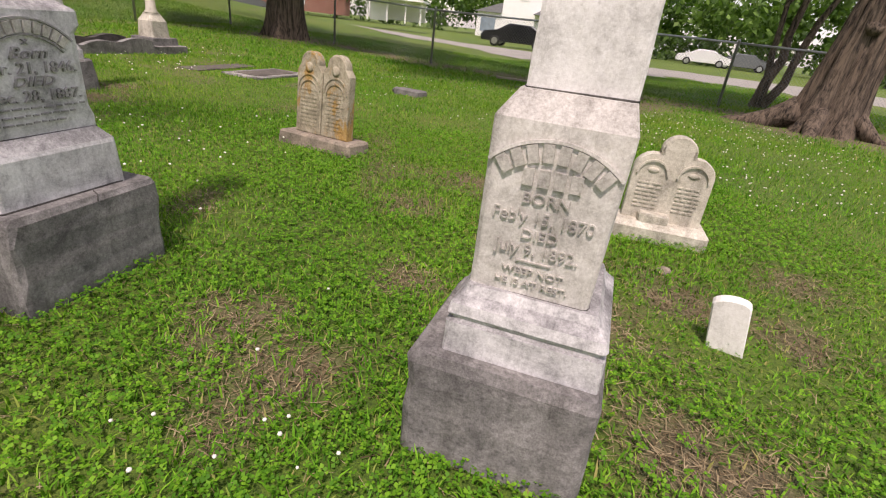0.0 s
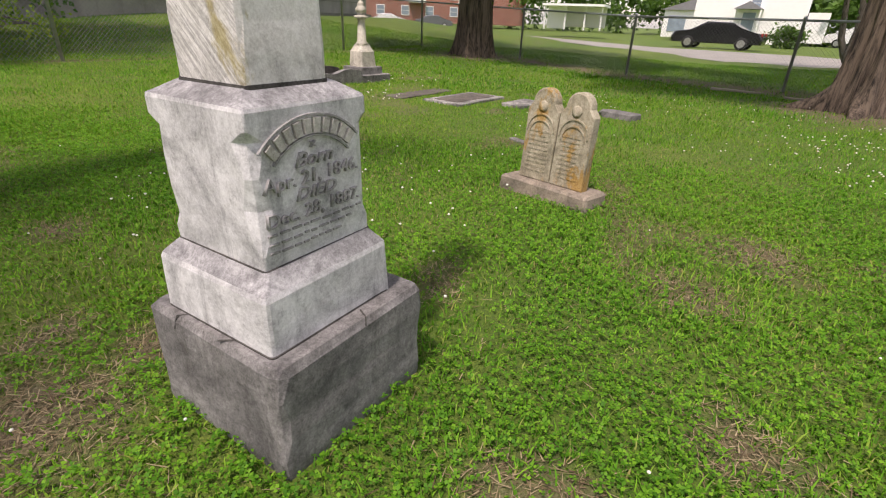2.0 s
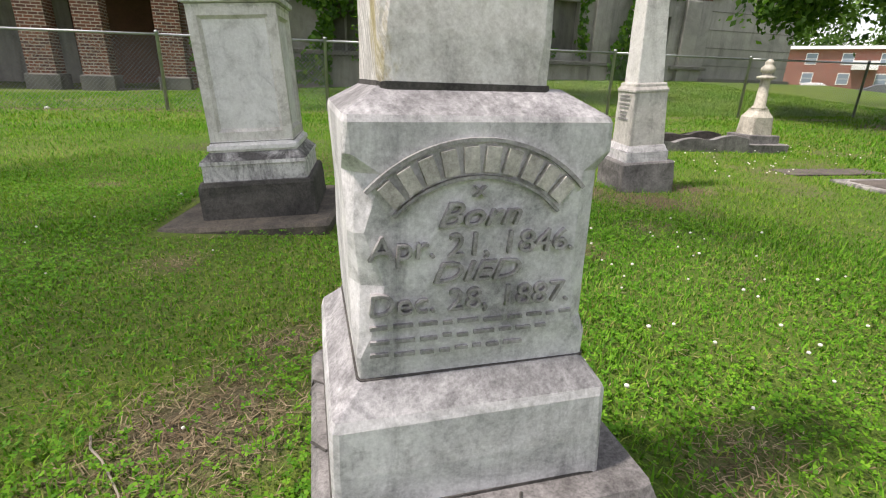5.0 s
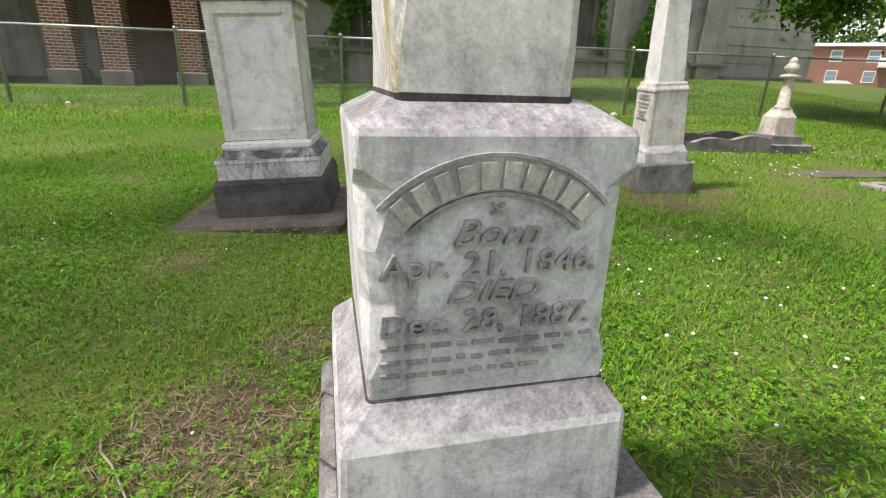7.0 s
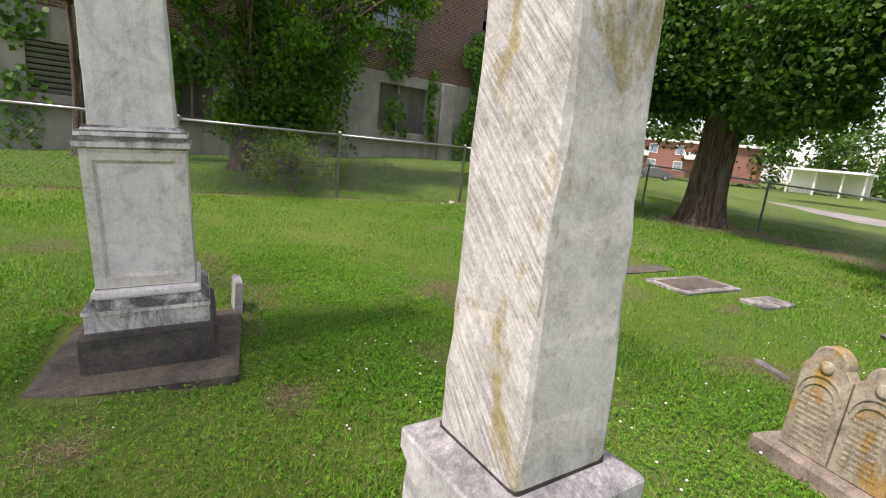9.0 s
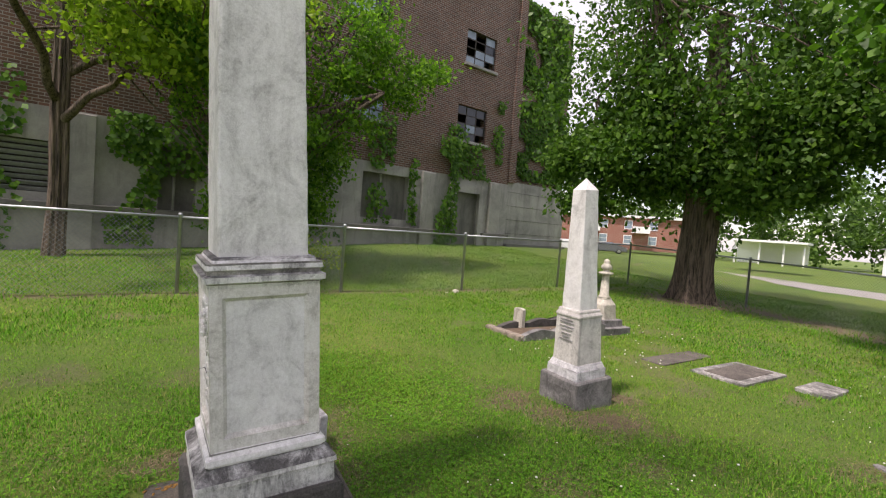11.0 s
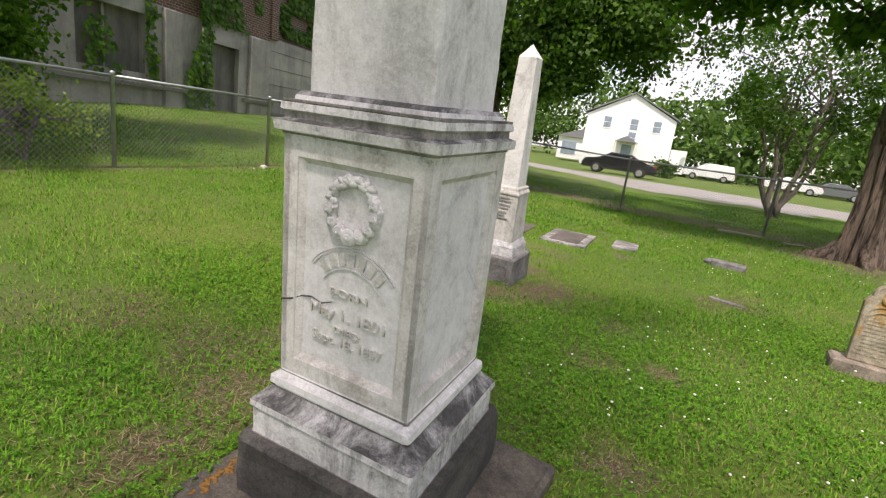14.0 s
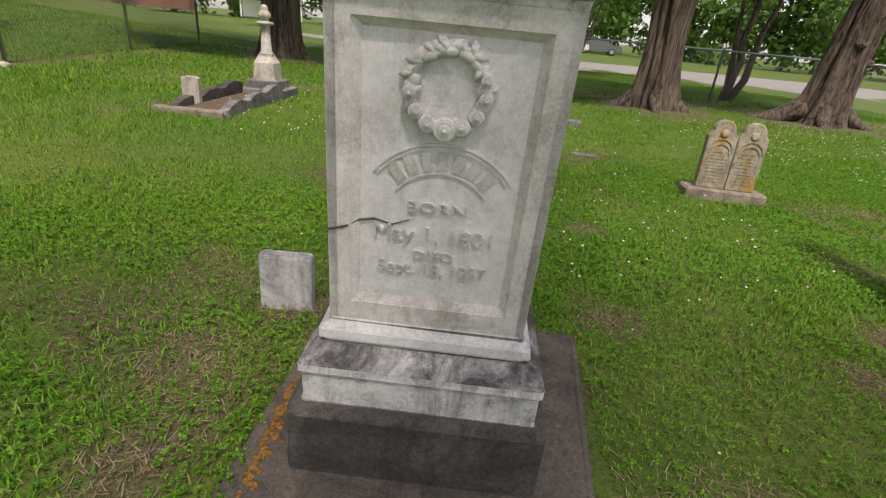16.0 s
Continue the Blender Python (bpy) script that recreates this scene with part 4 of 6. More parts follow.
def urn_monument():
    x, y = -4.338, 8.717
    z = float(height(x, y))
    t = thing("column_monument", x, y, z, 65.0, "pale marble column with turned urn finial on stepped square pedestal", "gravestone", "far stones")
    part("base", loft(sq((-0.1, 0.33), (0.09, 0.33), (0.1, 0.31)), 0.006, 81, chamfer=0.02), GREY_BASE, t, "grey stone base")
    part("step", loft(sq((0.098, 0.235), (0.2, 0.23), (0.21, 0.22)), 0.004, 82), GREY_BASE, t)
    part("pedestal", loft(sq((0.205, 0.165), (0.24, 0.16), (0.44, 0.15), (0.52, 0.1), (0.55, 0.095)), 0.003, 83, chamfer=0.03), PALE_STONE, t, "pale marble pedestal with gabled faces")
    part("column", lathe([(0.545, 0.1), (0.57, 0.1), (0.59, 0.075), (0.9, 0.06), (0.93, 0.062), (0.94, 0.115), (0.97, 0.12), (0.985, 0.06), (1.02, 0.055)], 20), PALE_STONE, t, smooth=True)
    part("urn", lathe([(1.015, 0.05), (1.03, 0.085), (1.075, 0.09), (1.11, 0.06), (1.13, 0.05), (1.15, 0.058), (1.18, 0.035), (1.2, 0.0)], 18), PALE_STONE, t, smooth=True)
    # scalloped cradle kerb that runs from the column to the footstone
    c = thing("grave_cradle", -4.77, 7.8, float(height(-4.77, 7.8)), 65.0, "low dark stone grave kerb with scalloped side rails", "grave kerb", "far stones")
    for side in (-0.29, 0.29):
        pts = [(-0.95, -0.06), (0.72, -0.06)]
        top = []
        for k in np.linspace(0.72, -0.95, 34):
            s = (k + 0.95) / 1.67
            top.append((k, 0.06 + 0.1 * s + 0.055 * abs(math.sin(s * math.pi * 3.0))))
        bm = prism(pts + top, 0.1, 0.0, 0.012)
        bmesh.ops.transform(bm, matrix=Matrix.Translation((0, side, 0)), verts=bm.verts[:])
        part("side_rail", bm, DARK_BASE if side > 0 else GREY_BASE, c, "scalloped stone rail")
    part("foot_rail", loft([(-0.05, 0.07, 0.40, -0.98, 0.08), (0.045, 0.07, 0.40, -0.98, 0.08), (0.06, 0.06, 0.39, -0.98, 0.08)], 0.006, 86, chamfer=0.02), PINK_BASE, c, "flat foot rail")
    part("soil_bed", loft([(-0.05, 0.9, 0.25, -0.1, 0), (0.03, 0.9, 0.25, -0.1, 0), (0.05, 0.8, 0.18, -0.1, 0)], 0.02, 87), SOIL, c, "bare soil")


barham()
alex()
sa()
obelisk()
twin()
double_child()
urn_monument()
marker(0.965, 1.415, -34, 0.12, 0.05, 0.2, WHITE_STONE, "small bright white marble footstone with worn initials", round_top=True, lean=-9)
marker(-4.56, 2.73, -22, 0.225, 0.06, 0.255, MARBLE_BLUE, "grey marble footstone beside the tall obelisk")
marker(-5.25, 7.42, -22, 0.2, 0.07, 0.33, PALE_STONE, "small tan footstone at the grave kerb", round_top=True)
ledger(-3.05, 7.85, 69, 1.25, 0.34, 0.008, LEDGER_INSET, "narrow grey ledger slab sunk in the grass")
ledger(-2.3, 7.62, 67, 1.12, 0.64, 0.025, LEDGER_STONE, "grey ledger slab with a brown inset panel", 0.11)
ledger(-1.47, 7.57, 67, 0.6, 0.34, 0.035, LEDGER_STONE, "small grey ledger slab with a raised centre", 0.0)
ledger(-0.22, 7.06, -35, 0.42, 0.24, 0.06, GREY_BASE, "broken grey stone piece lying in the grass", 0.0, "stone_fragment")
ledger(-1.2, 5.2, -48, 0.34, 0.07, 0.012, GREY_BASE, "sunken stone edge in bare soil")


def pebble(x, y, sx, sy, sz, rz, mat, name, label, category):
    bm = bmesh.new()
    bmesh.ops.create_icosphere(bm, subdivisions=3, radius=1)
    for v in bm.verts:
        k = 1 + 0.25 * noise.noise(v.co * 1.7 + Vector((x, y, 0)) * 5)
        v.co = Vector((v.co.x * sx * k, v.co.y * sy * k, v.co.z * sz * k))
    ob = single(name, bm, mat, label, category, smooth=True)
    ob.matrix_world = pose(x, y, float(height(x, y)) + sz * 0.45, 0, 0, rz)
    return ob


pebble(-4.83, 1.52, 0.022, 0.018, 0.013, 20, WHITE_STONE, "pebble", "small pale stone lying in the grass", "stone")
pebble(-7.62, 9.3, 0.07, 0.05, 0.055, 40, PALE_STONE, "rock", "pale broken rock near the west fence", "stone")
pebble(-7.72, 9.1, 0.03, 0.025, 0.02, 10, PALE_STONE, "rock", "small pale rock near the west fence", "stone")
pebble(-11.7, 0.25, 0.06, 0.04, 0.03, 25, WHITE_STONE, "litter", "crumpled white wrapper lying at the foot of the fence", "litter")
pebble(1.02, 2.0, 0.035, 0.03, 0.022, 10, PINK_BASE, "rock", "brown stone chip beside the double gravestone", "stone")
pebble(-0.38, 7.2, 0.11, 0.07, 0.05, -30, GREY_BASE, "stone_fragment", "broken stone piece on a sunken slab", "stone")
for sx0, sy0, ang, ln, rr in ((1.55, 10.9, -20, 0.8, 0.03), (-2.15, 1.02, 12, 0.42, 0.0035), (-2.0, 0.85, -60, 0.3, 0.004), (-1.95, 0.55, 30, 0.24, 0.004), (2.6, 10.4, -25, 0.5, 0.02)):
    rnd_ = random.Random(int(sx0 * 100))
    c_, s_ = math.cos(radians(ang)), math.sin(radians(ang))
    pts_ = [(k * ln / 6 * c_ - rnd_.uniform(-1, 1) * ln * 0.02 * s_, k * ln / 6 * s_ + rnd_.uniform(-1, 1) * ln * 0.02 * c_, rr + 0.012 + rnd_.uniform(0, 0.01)) for k in range(7)]
    stick = single("fallen_branch", add_tube(bmesh.new(), pts_, [rr * (1 - 0.08 * k) for k in range(7)], 6), DRY_STICK, "dry grey branch lying on the lawn", "branch", "fallen branches")
    stick.matrix_world = pose(sx0, sy0, float(height(sx0, sy0)))


# ---- plants ----
RNG = np.random.default_rng(7)
_lat = np.random.default_rng(3).random((64, 64))


def field(x, y, scale, off=0.0):
    """Smooth value noise on the plan, 0 to 1."""
    u, v = np.asarray(x) * scale + off + 20.0, np.asarray(y) * scale + off * 1.7 + 20.0
    i, j = np.floor(u).astype(int), np.floor(v).astype(int)
    f, g = u - i, v - j
    f, g = f * f * (3 - 2 * f), g * g * (3 - 2 * g)
    p = lambda a, b: _lat[a % 64, b % 64]  # noqa: E731
    return (p(i, j) * (1 - f) + p(i + 1, j) * f) * (1 - g) + (p(i, j + 1) * (1 - f) + p(i + 1, j + 1) * f) * g


def leaf_cloud(centers, per, spread, size, rng, squash=0.7, droop=0.35):
    """Many small folded leaves round the given twig ends."""
    n = len(centers) * per
    c = np.repeat(centers, per, 0) + rng.normal(0, 1, (n, 3)) * np.array([spread, spread, spread * squash])
    d = rng.normal(0, 1, (n, 3))
    d[:, 2] -= droop
    d /= np.linalg.norm(d, axis=1, keepdims=True)
    s = np.cross(d, rng.normal(0, 1, (n, 3)))
    s /= np.linalg.norm(s, axis=1, keepdims=True) + 1e-9
    up = np.cross(s, d)
    k = (size * rng.uniform(0.6, 1.3, n))[:, None]
    v = np.stack([c, c + d * k * 0.5 + s * k * 0.33 + up * k * 0.08, c + d * k, c + d * k * 0.5 - s * k * 0.33 + up * k * 0.08], 1).reshape(-1, 3)
    i = np.arange(n)[:, None] * 4
    return v, np.concatenate([i, i + 1, i + 2, i + 3], 1)


def blob_points(cx, cy, cz, rx, ry, rz, n, rng, hollow=0.35):
    """Twig ends gathered in clumps, mostly towards the outside of an uneven crown."""
    clumps = max(6, n // 22)
    d = rng.normal(0, 1, (clumps, 3))
    d /= np.linalg.norm(d, axis=1, keepdims=True)
    r = (hollow + (1 - hollow) * rng.random(clumps) ** 0.55) * rng.uniform(0.8, 1.12, clumps)
    base = d * r[:, None]
    p = base[rng.integers(0, clumps, n)] + rng.normal(0, 0.13, (n, 3))
    return p * np.array([rx, ry, rz]) + np.array([cx, cy, cz])


def fluted_trunk(axis, radii, flare, lobes, seed, segs=132):
    """Tapered trunk along an axis of points, with ribs that spread into roots."""
    rnd = random.Random(seed)
    ph = [rnd.uniform(0, 6.28) for _ in range(4)]
    bm = bmesh.new()
    rows = []
    steps = len(axis)
    fine = []
    for i in range(steps - 1):
        for k in range(9):
            f = k / 9
            fine.append((Vector(axis[i]).lerp(Vector(axis[i + 1]), f), radii[i] + (radii[i + 1] - radii[i]) * f))
    fine.append((Vector(axis[-1]), radii[-1]))
    z0 = fine[0][0].z
    for c, r in fine:
        low = math.exp(-max(0.0, c.z - z0) / 0.45)
        row = []
        for i in range(segs):
            a = 2 * math.pi * i / segs
            rib = 0.10 * math.sin(lobes * a + ph[0]) + 0.06 * math.sin((lobes * 2 + 1) * a + ph[1] + c.z * 0.8) + 0.03 * math.sin(13 * a + ph[2] + c.z) + 0.022 * math.sin(23 * a + ph[3] + 1.7 * math.sin(c.z * 2.3)) + 0.014 * math.sin(31 * a + ph[1] - 2.2 * c.z)
            for k in range(7):
                off = (a - ph[k % 4] - k * 0.93 - 0.16 * math.sin(c.z * (1.1 + 0.3 * k) + k)) % (2 * math.pi)
                off = min(off, 2 * math.pi - off)
                rib -= (0.09 + 0.05 * (k % 3)) * math.exp(-(off / 0.085) ** 2)
            rib += 0.05 * noise.noise(Vector((math.cos(a) * 7, math.sin(a) * 7, c.z * 1.1 + seed))) + 0.03 * noise.noise(Vector((math.cos(a) * 17, math.sin(a) * 17, c.z * 2.3 + seed)))
            rr = r * (1 + rib + flare * low * (0.55 + 0.65 * max(0.0, math.sin(lobes * a + ph[0]))))
            row.append(bm.verts.new((c.x + rr * math.cos(a), c.y + rr * math.sin(a), c.z)))
        rows.append(row)
    for a, c in zip(rows, rows[1:]):
        for i in range(segs):
            j = (i + 1) % segs
            bm.faces.new((a[i], a[j], c[j], c[i]))
    bm.faces.new(rows[-1])
    return bm


def limb_points(a, c, rnd, sag=0.25, n=6):
    a, c = Vector(a), Vector(c)
    out = []
    for i in range(n + 1):
        f = i / n
        p = a.lerp(c, f)
        p.z += sag * math.sin(math.pi * f) * (c - a).length * 0.3
        p += Vector((rnd.uniform(-1, 1), rnd.uniform(-1, 1), rnd.uniform(-1, 1))) * 0.06 * (c - a).length * (0 < f < 1) * 0.6
        out.append(p)
    return out


def tree(x, y, label, axis, radii, flare, lobes, stems, crowns, leaf, leaf_size, bark, seed, per=9, spread=0.2, twigs=30):
    """A tree: trunk, each limb and the leafy crown as parts."""
    z = float(height(x, y)) - 0.08
    t = thing("tree", x, y, z, 0, label, "tree", "trees")
    rnd = random.Random(seed)
    rng = np.random.default_rng(seed)
    part("trunk", fluted_trunk(axis, radii, flare, lobes, seed), bark, t, smooth=True)
    ends = []
    for s in stems:
        pts = [Vector(p) for p in s[0]]
        full = []
        for a, c in zip(pts, pts[1:]):
            full += limb_points(a, c, rnd, 0.1, 4)[:-1]
        full.append(pts[-1])
        rad = [s[1] + (s[2] - s[1]) * i / (len(full) - 1) for i in range(len(full))]
        part("limb", add_tube(bmesh.new(), full, rad, 9), bark, t, smooth=True)
        ends += full[len(full) // 3:]
    pts = np.concatenate([blob_points(*c, rng) for c in crowns])
    bm = bmesh.new()
    for k in range(twigs):
        a = rnd.choice(ends) if ends else Vector(axis[-1])
        c = Vector(pts[rnd.randrange(len(pts))])
        lp = limb_points(a, c, rnd, 0.15, 4)
        add_tube(bm, lp, [0.035, 0.028, 0.02, 0.013, 0.006], 5)
    part("twig_spray", bm, bark, t, "thin bare branches", kind="stuff")
    v, f = leaf_cloud(pts, per, spread, leaf_size, rng)
    part("crown", mesh_arrays("crown", v, f, leaf), leaf, t, "leafy crown")
    return t


# large tree in the fence corner
tree(-3.7, 14.75, "large tree with stringy bark and dense dark green crown at fence", [(0, 0, 0), (0.02, 0, 0.8), (0.05, 0, 2.2), (0.1, 0, 4.5), (0.1, 0, 7.5)], [0.44, 0.40, 0.38, 0.33, 0.2], 0.55, 5,
     [([(0, 0, 2.6), (-1.4, -0.6, 4.2), (-2.6, -1.2, 5.2)], 0.16, 0.05), ([(0, 0, 3.0), (1.5, -0.8, 4.6), (3.0, -1.5, 5.4)], 0.16, 0.05), ([(0.1, 0, 4), (0.6, 1.5, 6.2), (0.8, 2.5, 8)], 0.17, 0.05), ([(0.1, 0, 4.6), (-1.0, -1.3, 6.5), (-1.6, -2, 8.4)], 0.15, 0.05)],
     [(0.1, 0, 6.4, 4.0, 3.6, 3.9, 1300), (3.6, -1.0, 4.6, 2.0, 1.8, 1.4, 300), (-1.6, -0.9, 3.9, 1.8, 1.6, 1.3, 420), (-2.6, -0.8, 3.0, 1.3, 1.2, 1.2, 300), (1.3, -1.0, 3.0, 1.2, 1.0, 0.7, 190), (1.9, -1.0, 4.0, 1.9, 1.6, 1.2, 420), (0.3, 0.6, 3.4, 2.2, 1.8, 0.7, 300), (3.1, -1.2, 5.6, 1.7, 1.6, 1.2, 300)], LEAF_DEEP, 0.15, BARK, 101, 22, 0.27, 70)
# ivy-wrapped tree beyond the west fence
tree(-12.45, 7.1, "ivy-wrapped tree with low hanging branches before the old building", [(0, 0, 0), (0.05, 0.05, 1.0), (-0.1, 0.1, 2.6), (-0.1, 0.1, 5), (0, 0, 7)], [0.3, 0.27, 0.26, 0.2, 0.12], 0.4, 4,
     [([(0, 0, 2.2), (1.2, 1.0, 3.6), (2.4, 2.2, 4.4)], 0.11, 0.03), ([(0, 0, 2.8), (-0.6, -1.8, 4.2), (-0.6, -3.4, 5.2)], 0.12, 0.03), ([(-0.1, 0.1, 3.4), (1.4, -0.9, 5), (2.6, -1.8, 5.9)], 0.11, 0.03), ([(-0.1, 0.1, 4), (0.5, 1.6, 6), (0.8, 3.4, 7)], 0.11, 0.03)],
     [(0.5, 1.2, 6.0, 2.4, 2.6, 2.2, 420), (0.9, 0.9, 3.2, 1.1, 1.2, 1.0, 320), (0.15, 0.1, 2.2, 0.62, 0.62, 2.1, 420), (0.6, 1.1, 1.9, 0.9, 1.0, 0.9, 300), (0.5, 0.6, 1.2, 0.95, 1.0, 0.9, 300), (0.4, 1.6, 3.6, 1.5, 1.7, 0.9, 330), (0.6, -1.2, 4.3, 1.2, 1.2, 0.9, 180), (1.6, 2.8, 5.2, 1.4, 1.8, 0.9, 300)], LEAF_HANG, 0.12, BARK, 102, 14, 0.21, 70)
# tree close to the building, light yellow-green crown
tree(-14.9, 4.5, "tall tree with light yellow-green leaves beside the old building", [(0, 0, 0), (0, 0.05, 1.5), (0.05, 0, 3.2), (0.1, 0, 5.2), (0.1, 0.1, 7.5)], [0.2, 0.18, 0.175, 0.15, 0.1], 0.25, 4,
     [([(0, 0, 2.9), (1.5, 0.6, 4.0), (3.2, 1.2, 4.5)], 0.1, 0.03), ([(0, 0, 3.3), (1.6, -1.2, 4.6), (3.2, -2.0, 5.2)], 0.1, 0.03), ([(0.05, 0, 3.9), (1.2, 1.8, 5.2), (2.4, 3.0, 5.9)], 0.1, 0.03)],
     [(3.6, -0.4, 4.8, 1.8, 2.2, 1.0, 400), (1.2, 1.4, 6.0, 2.6, 2.8, 1.6, 130), (3.2, 1.3, 4.6, 1.3, 1.2, 0.6, 240), (3.3, 1.0, 5.5, 1.7, 2.3, 0.9, 420)], LEAF_BRIGHT, 0.13, BARK, 103, 12, 0.2, 50)
# forked fluted tree by the north fence
forked = tree(3.22, 9.1, "large forked tree with fluted brown trunk and spreading roots", [(0, 0, 0), (0.0, 0, 0.5), (-0.02, 0.02, 1.3), (-0.02, 0.03, 2.4)], [0.40, 0.36, 0.33, 0.36], 0.55, 5,
     [([(-0.12, 0.05, 2.2), (-0.35, 0.1, 3.4), (-0.6, 0.3, 5.2), (-0.8, 0.4, 7.5)], 0.27, 0.12), ([(0.14, -0.02, 2.2), (0.45, -0.15, 3.4), (0.9, -0.3, 5.2), (1.2, -0.4, 7.5)], 0.27, 0.12), ([(-0.5, 0.2, 4.2), (-2.2, 0.6, 5.4), (-4.0, 0.8, 5.9)], 0.11, 0.03), ([(0.7, -0.2, 4.4), (2.4, 0.2, 5.8), (3.8, 0.6, 6.4)], 0.11, 0.03), ([(-0.4, 0.2, 3.6), (-1.6, -0.8, 4.9), (-3.0, -1.4, 5.4)], 0.09, 0.03)],
     [(0.0, 0.2, 7.2, 4.4, 3.6, 2.6, 1300), (-3.2, 0.4, 5.2, 2.2, 1.8, 1.2, 620), (0.3, 0.3, 4.3, 1.8, 1.2, 0.7, 300), (-0.2, -0.6, 4.2, 1.0, 0.9, 0.6, 150), (2.6, 0.2, 5.6, 1.8, 1.6, 0.9, 330), (-2.6, -1.3, 5.3, 1.4, 1.2, 0.7, 260)], LEAF_IVY, 0.19, BARK, 104, 9, 0.2, 50)
# buttressed tree further along the fence
massive = tree(6.35, 7.7, "massive old tree with buttressed furrowed trunk and burls", [(0, 0, 0), (0.05, -0.01, 0.5), (0.16, -0.02, 1.3), (0.36, -0.05, 2.6), (0.7, -0.1, 4.6)], [0.43, 0.39, 0.36, 0.33, 0.27], 0.5, 6,
     [([(0.6, -0.1, 3.8), (1.6, 0.4, 5.4), (2.4, 1.0, 7)], 0.22, 0.08), ([(0.5, -0.1, 3.6), (-0.4, 0.5, 5.2), (-0.8, 0.9, 7)], 0.2, 0.07)],
     [(0.9, 0.2, 7.0, 3.4, 3.2, 2.2, 800), (-0.9, 0.8, 5.6, 1.6, 1.4, 0.9, 220)], LEAF_IVY, 0.19, BARK, 105, 9, 0.2, 30)


for bx, by, bz, bs in ((-0.02, -0.27, 1.62, 0.12), (0.40, -0.30, 1.3, 0.11), (0.05, -0.36, 0.75, 0.07)):
    bm = bmesh.new()
    bmesh.ops.create_icosphere(bm, subdivisions=3, radius=bs)
    for v in bm.verts:
        v.co *= 1 + 0.22 * noise.noise(v.co * 14 + Vector((bx, by, bz)) * 9)
        v.co.z *= 0.72
    bmesh.ops.translate(bm, vec=(bx, by, bz), verts=bm.verts[:])
    part("burl", bm, BARK, massive, "knobbly burl", True)
for owner, roots in ((massive, ((-0.3, 0.15, -1.25, 0.75, 0.24), (-0.3, -0.25, -0.75, -0.75, 0.15), (0.3, -0.3, 0.75, -0.85, 0.14))), (forked, ((-0.28, 0.1, -1.05, 0.35, 0.17), (0.25, -0.25, 0.55, -0.75, 0.13), (-0.2, -0.25, -0.5, -0.8, 0.12)))):
    for ax, ay, ex, ey, rr in roots:
        pts_ = [(ax + (ex - ax) * k / 6, ay + (ey - ay) * k / 6, 0.34 * (1 - k / 6) ** 2.0 + 0.03 - 0.03 * k / 6) for k in range(7)]
        bm = add_tube(bmesh.new(), pts_, [rr * (1 - 0.11 * k) for k in range(7)], 14)
        for v in bm.verts:
            v.co += Vector((1, 1, 1)) * 0.05 * noise.noise(v.co * 6) + Vector((0, 0, 0.03 * noise.noise(v.co * 17)))
        part("root", bm, BARK, owner, "", True)


# unseen tall tree added south of the stones, so its thin crown shades them
tree(-5.6, -6.2, "tall thin-leaved unseen tree added south of the gravestones for shade", [(0, 0, 0), (0, 0, 1.0), (0.05, 0.05, 3), (0.1, 0.3, 6), (0.1, 0.6, 8.5)], [0.42, 0.38, 0.34, 0.28, 0.15], 0.5, 5,
     [([(0, 0, 4.5), (0.3, 2.4, 7), (0.4, 5.2, 8.4)], 0.16, 0.05), ([(0, 0, 4.8), (1.4, 1.8, 7), (2.2, 3.4, 8.2)], 0.15, 0.05), ([(0, 0, 5), (-1.6, 2.0, 7.2), (-2.8, 4.2, 8.4)], 0.15, 0.05)],
     [(0.5, 3.6, 8.6, 3.2, 3.4, 1.4, 230)], LEAF_IVY, 0.2, BARK, 110, 9, 0.28, 24)


def stemmed(x, y, label, stems, crowns, leaf, size, seed, per=8, bark=None):
    """Several stems from one root and a fine-leaved crown."""
    z = float(height(x, y)) - 0.05
    t = thing("tree", x, y, z, 0, label, "tree", "trees")
    rnd = random.Random(seed)
    rng = np.random.default_rng(seed)
    pts = np.concatenate([blob_points(*c, rng) for c in crowns])
    for tip, r in stems:
        b = Vector((rnd.uniform(-0.12, 0.12), rnd.uniform(-0.12, 0.12), 0))
        lp = limb_points(b, tip, rnd, -0.15, 6)
        part("stem", add_tube(bmesh.new(), lp, [r * (1 - 0.12 * i) for i in range(7)], 8), bark or BARK_GREY, t, smooth=True)
    bm = bmesh.new()
    for k in range(34):
        tip, r = rnd.choice(stems)
        a = Vector(tip) * rnd.uniform(0.5, 1.0)
        add_tube(bm, limb_points(a, pts[rnd.randrange(len(pts))], rnd, 0.1, 4), [0.03, 0.024, 0.018, 0.012, 0.006], 5)
    part("twig_spray", bm, bark or BARK_GREY, t, kind="stuff")
    v, f = leaf_cloud(pts, per, 0.18, size, rng)
    part("crown", mesh_arrays("crown", v, f, leaf), leaf, t, "fine leafy crown")


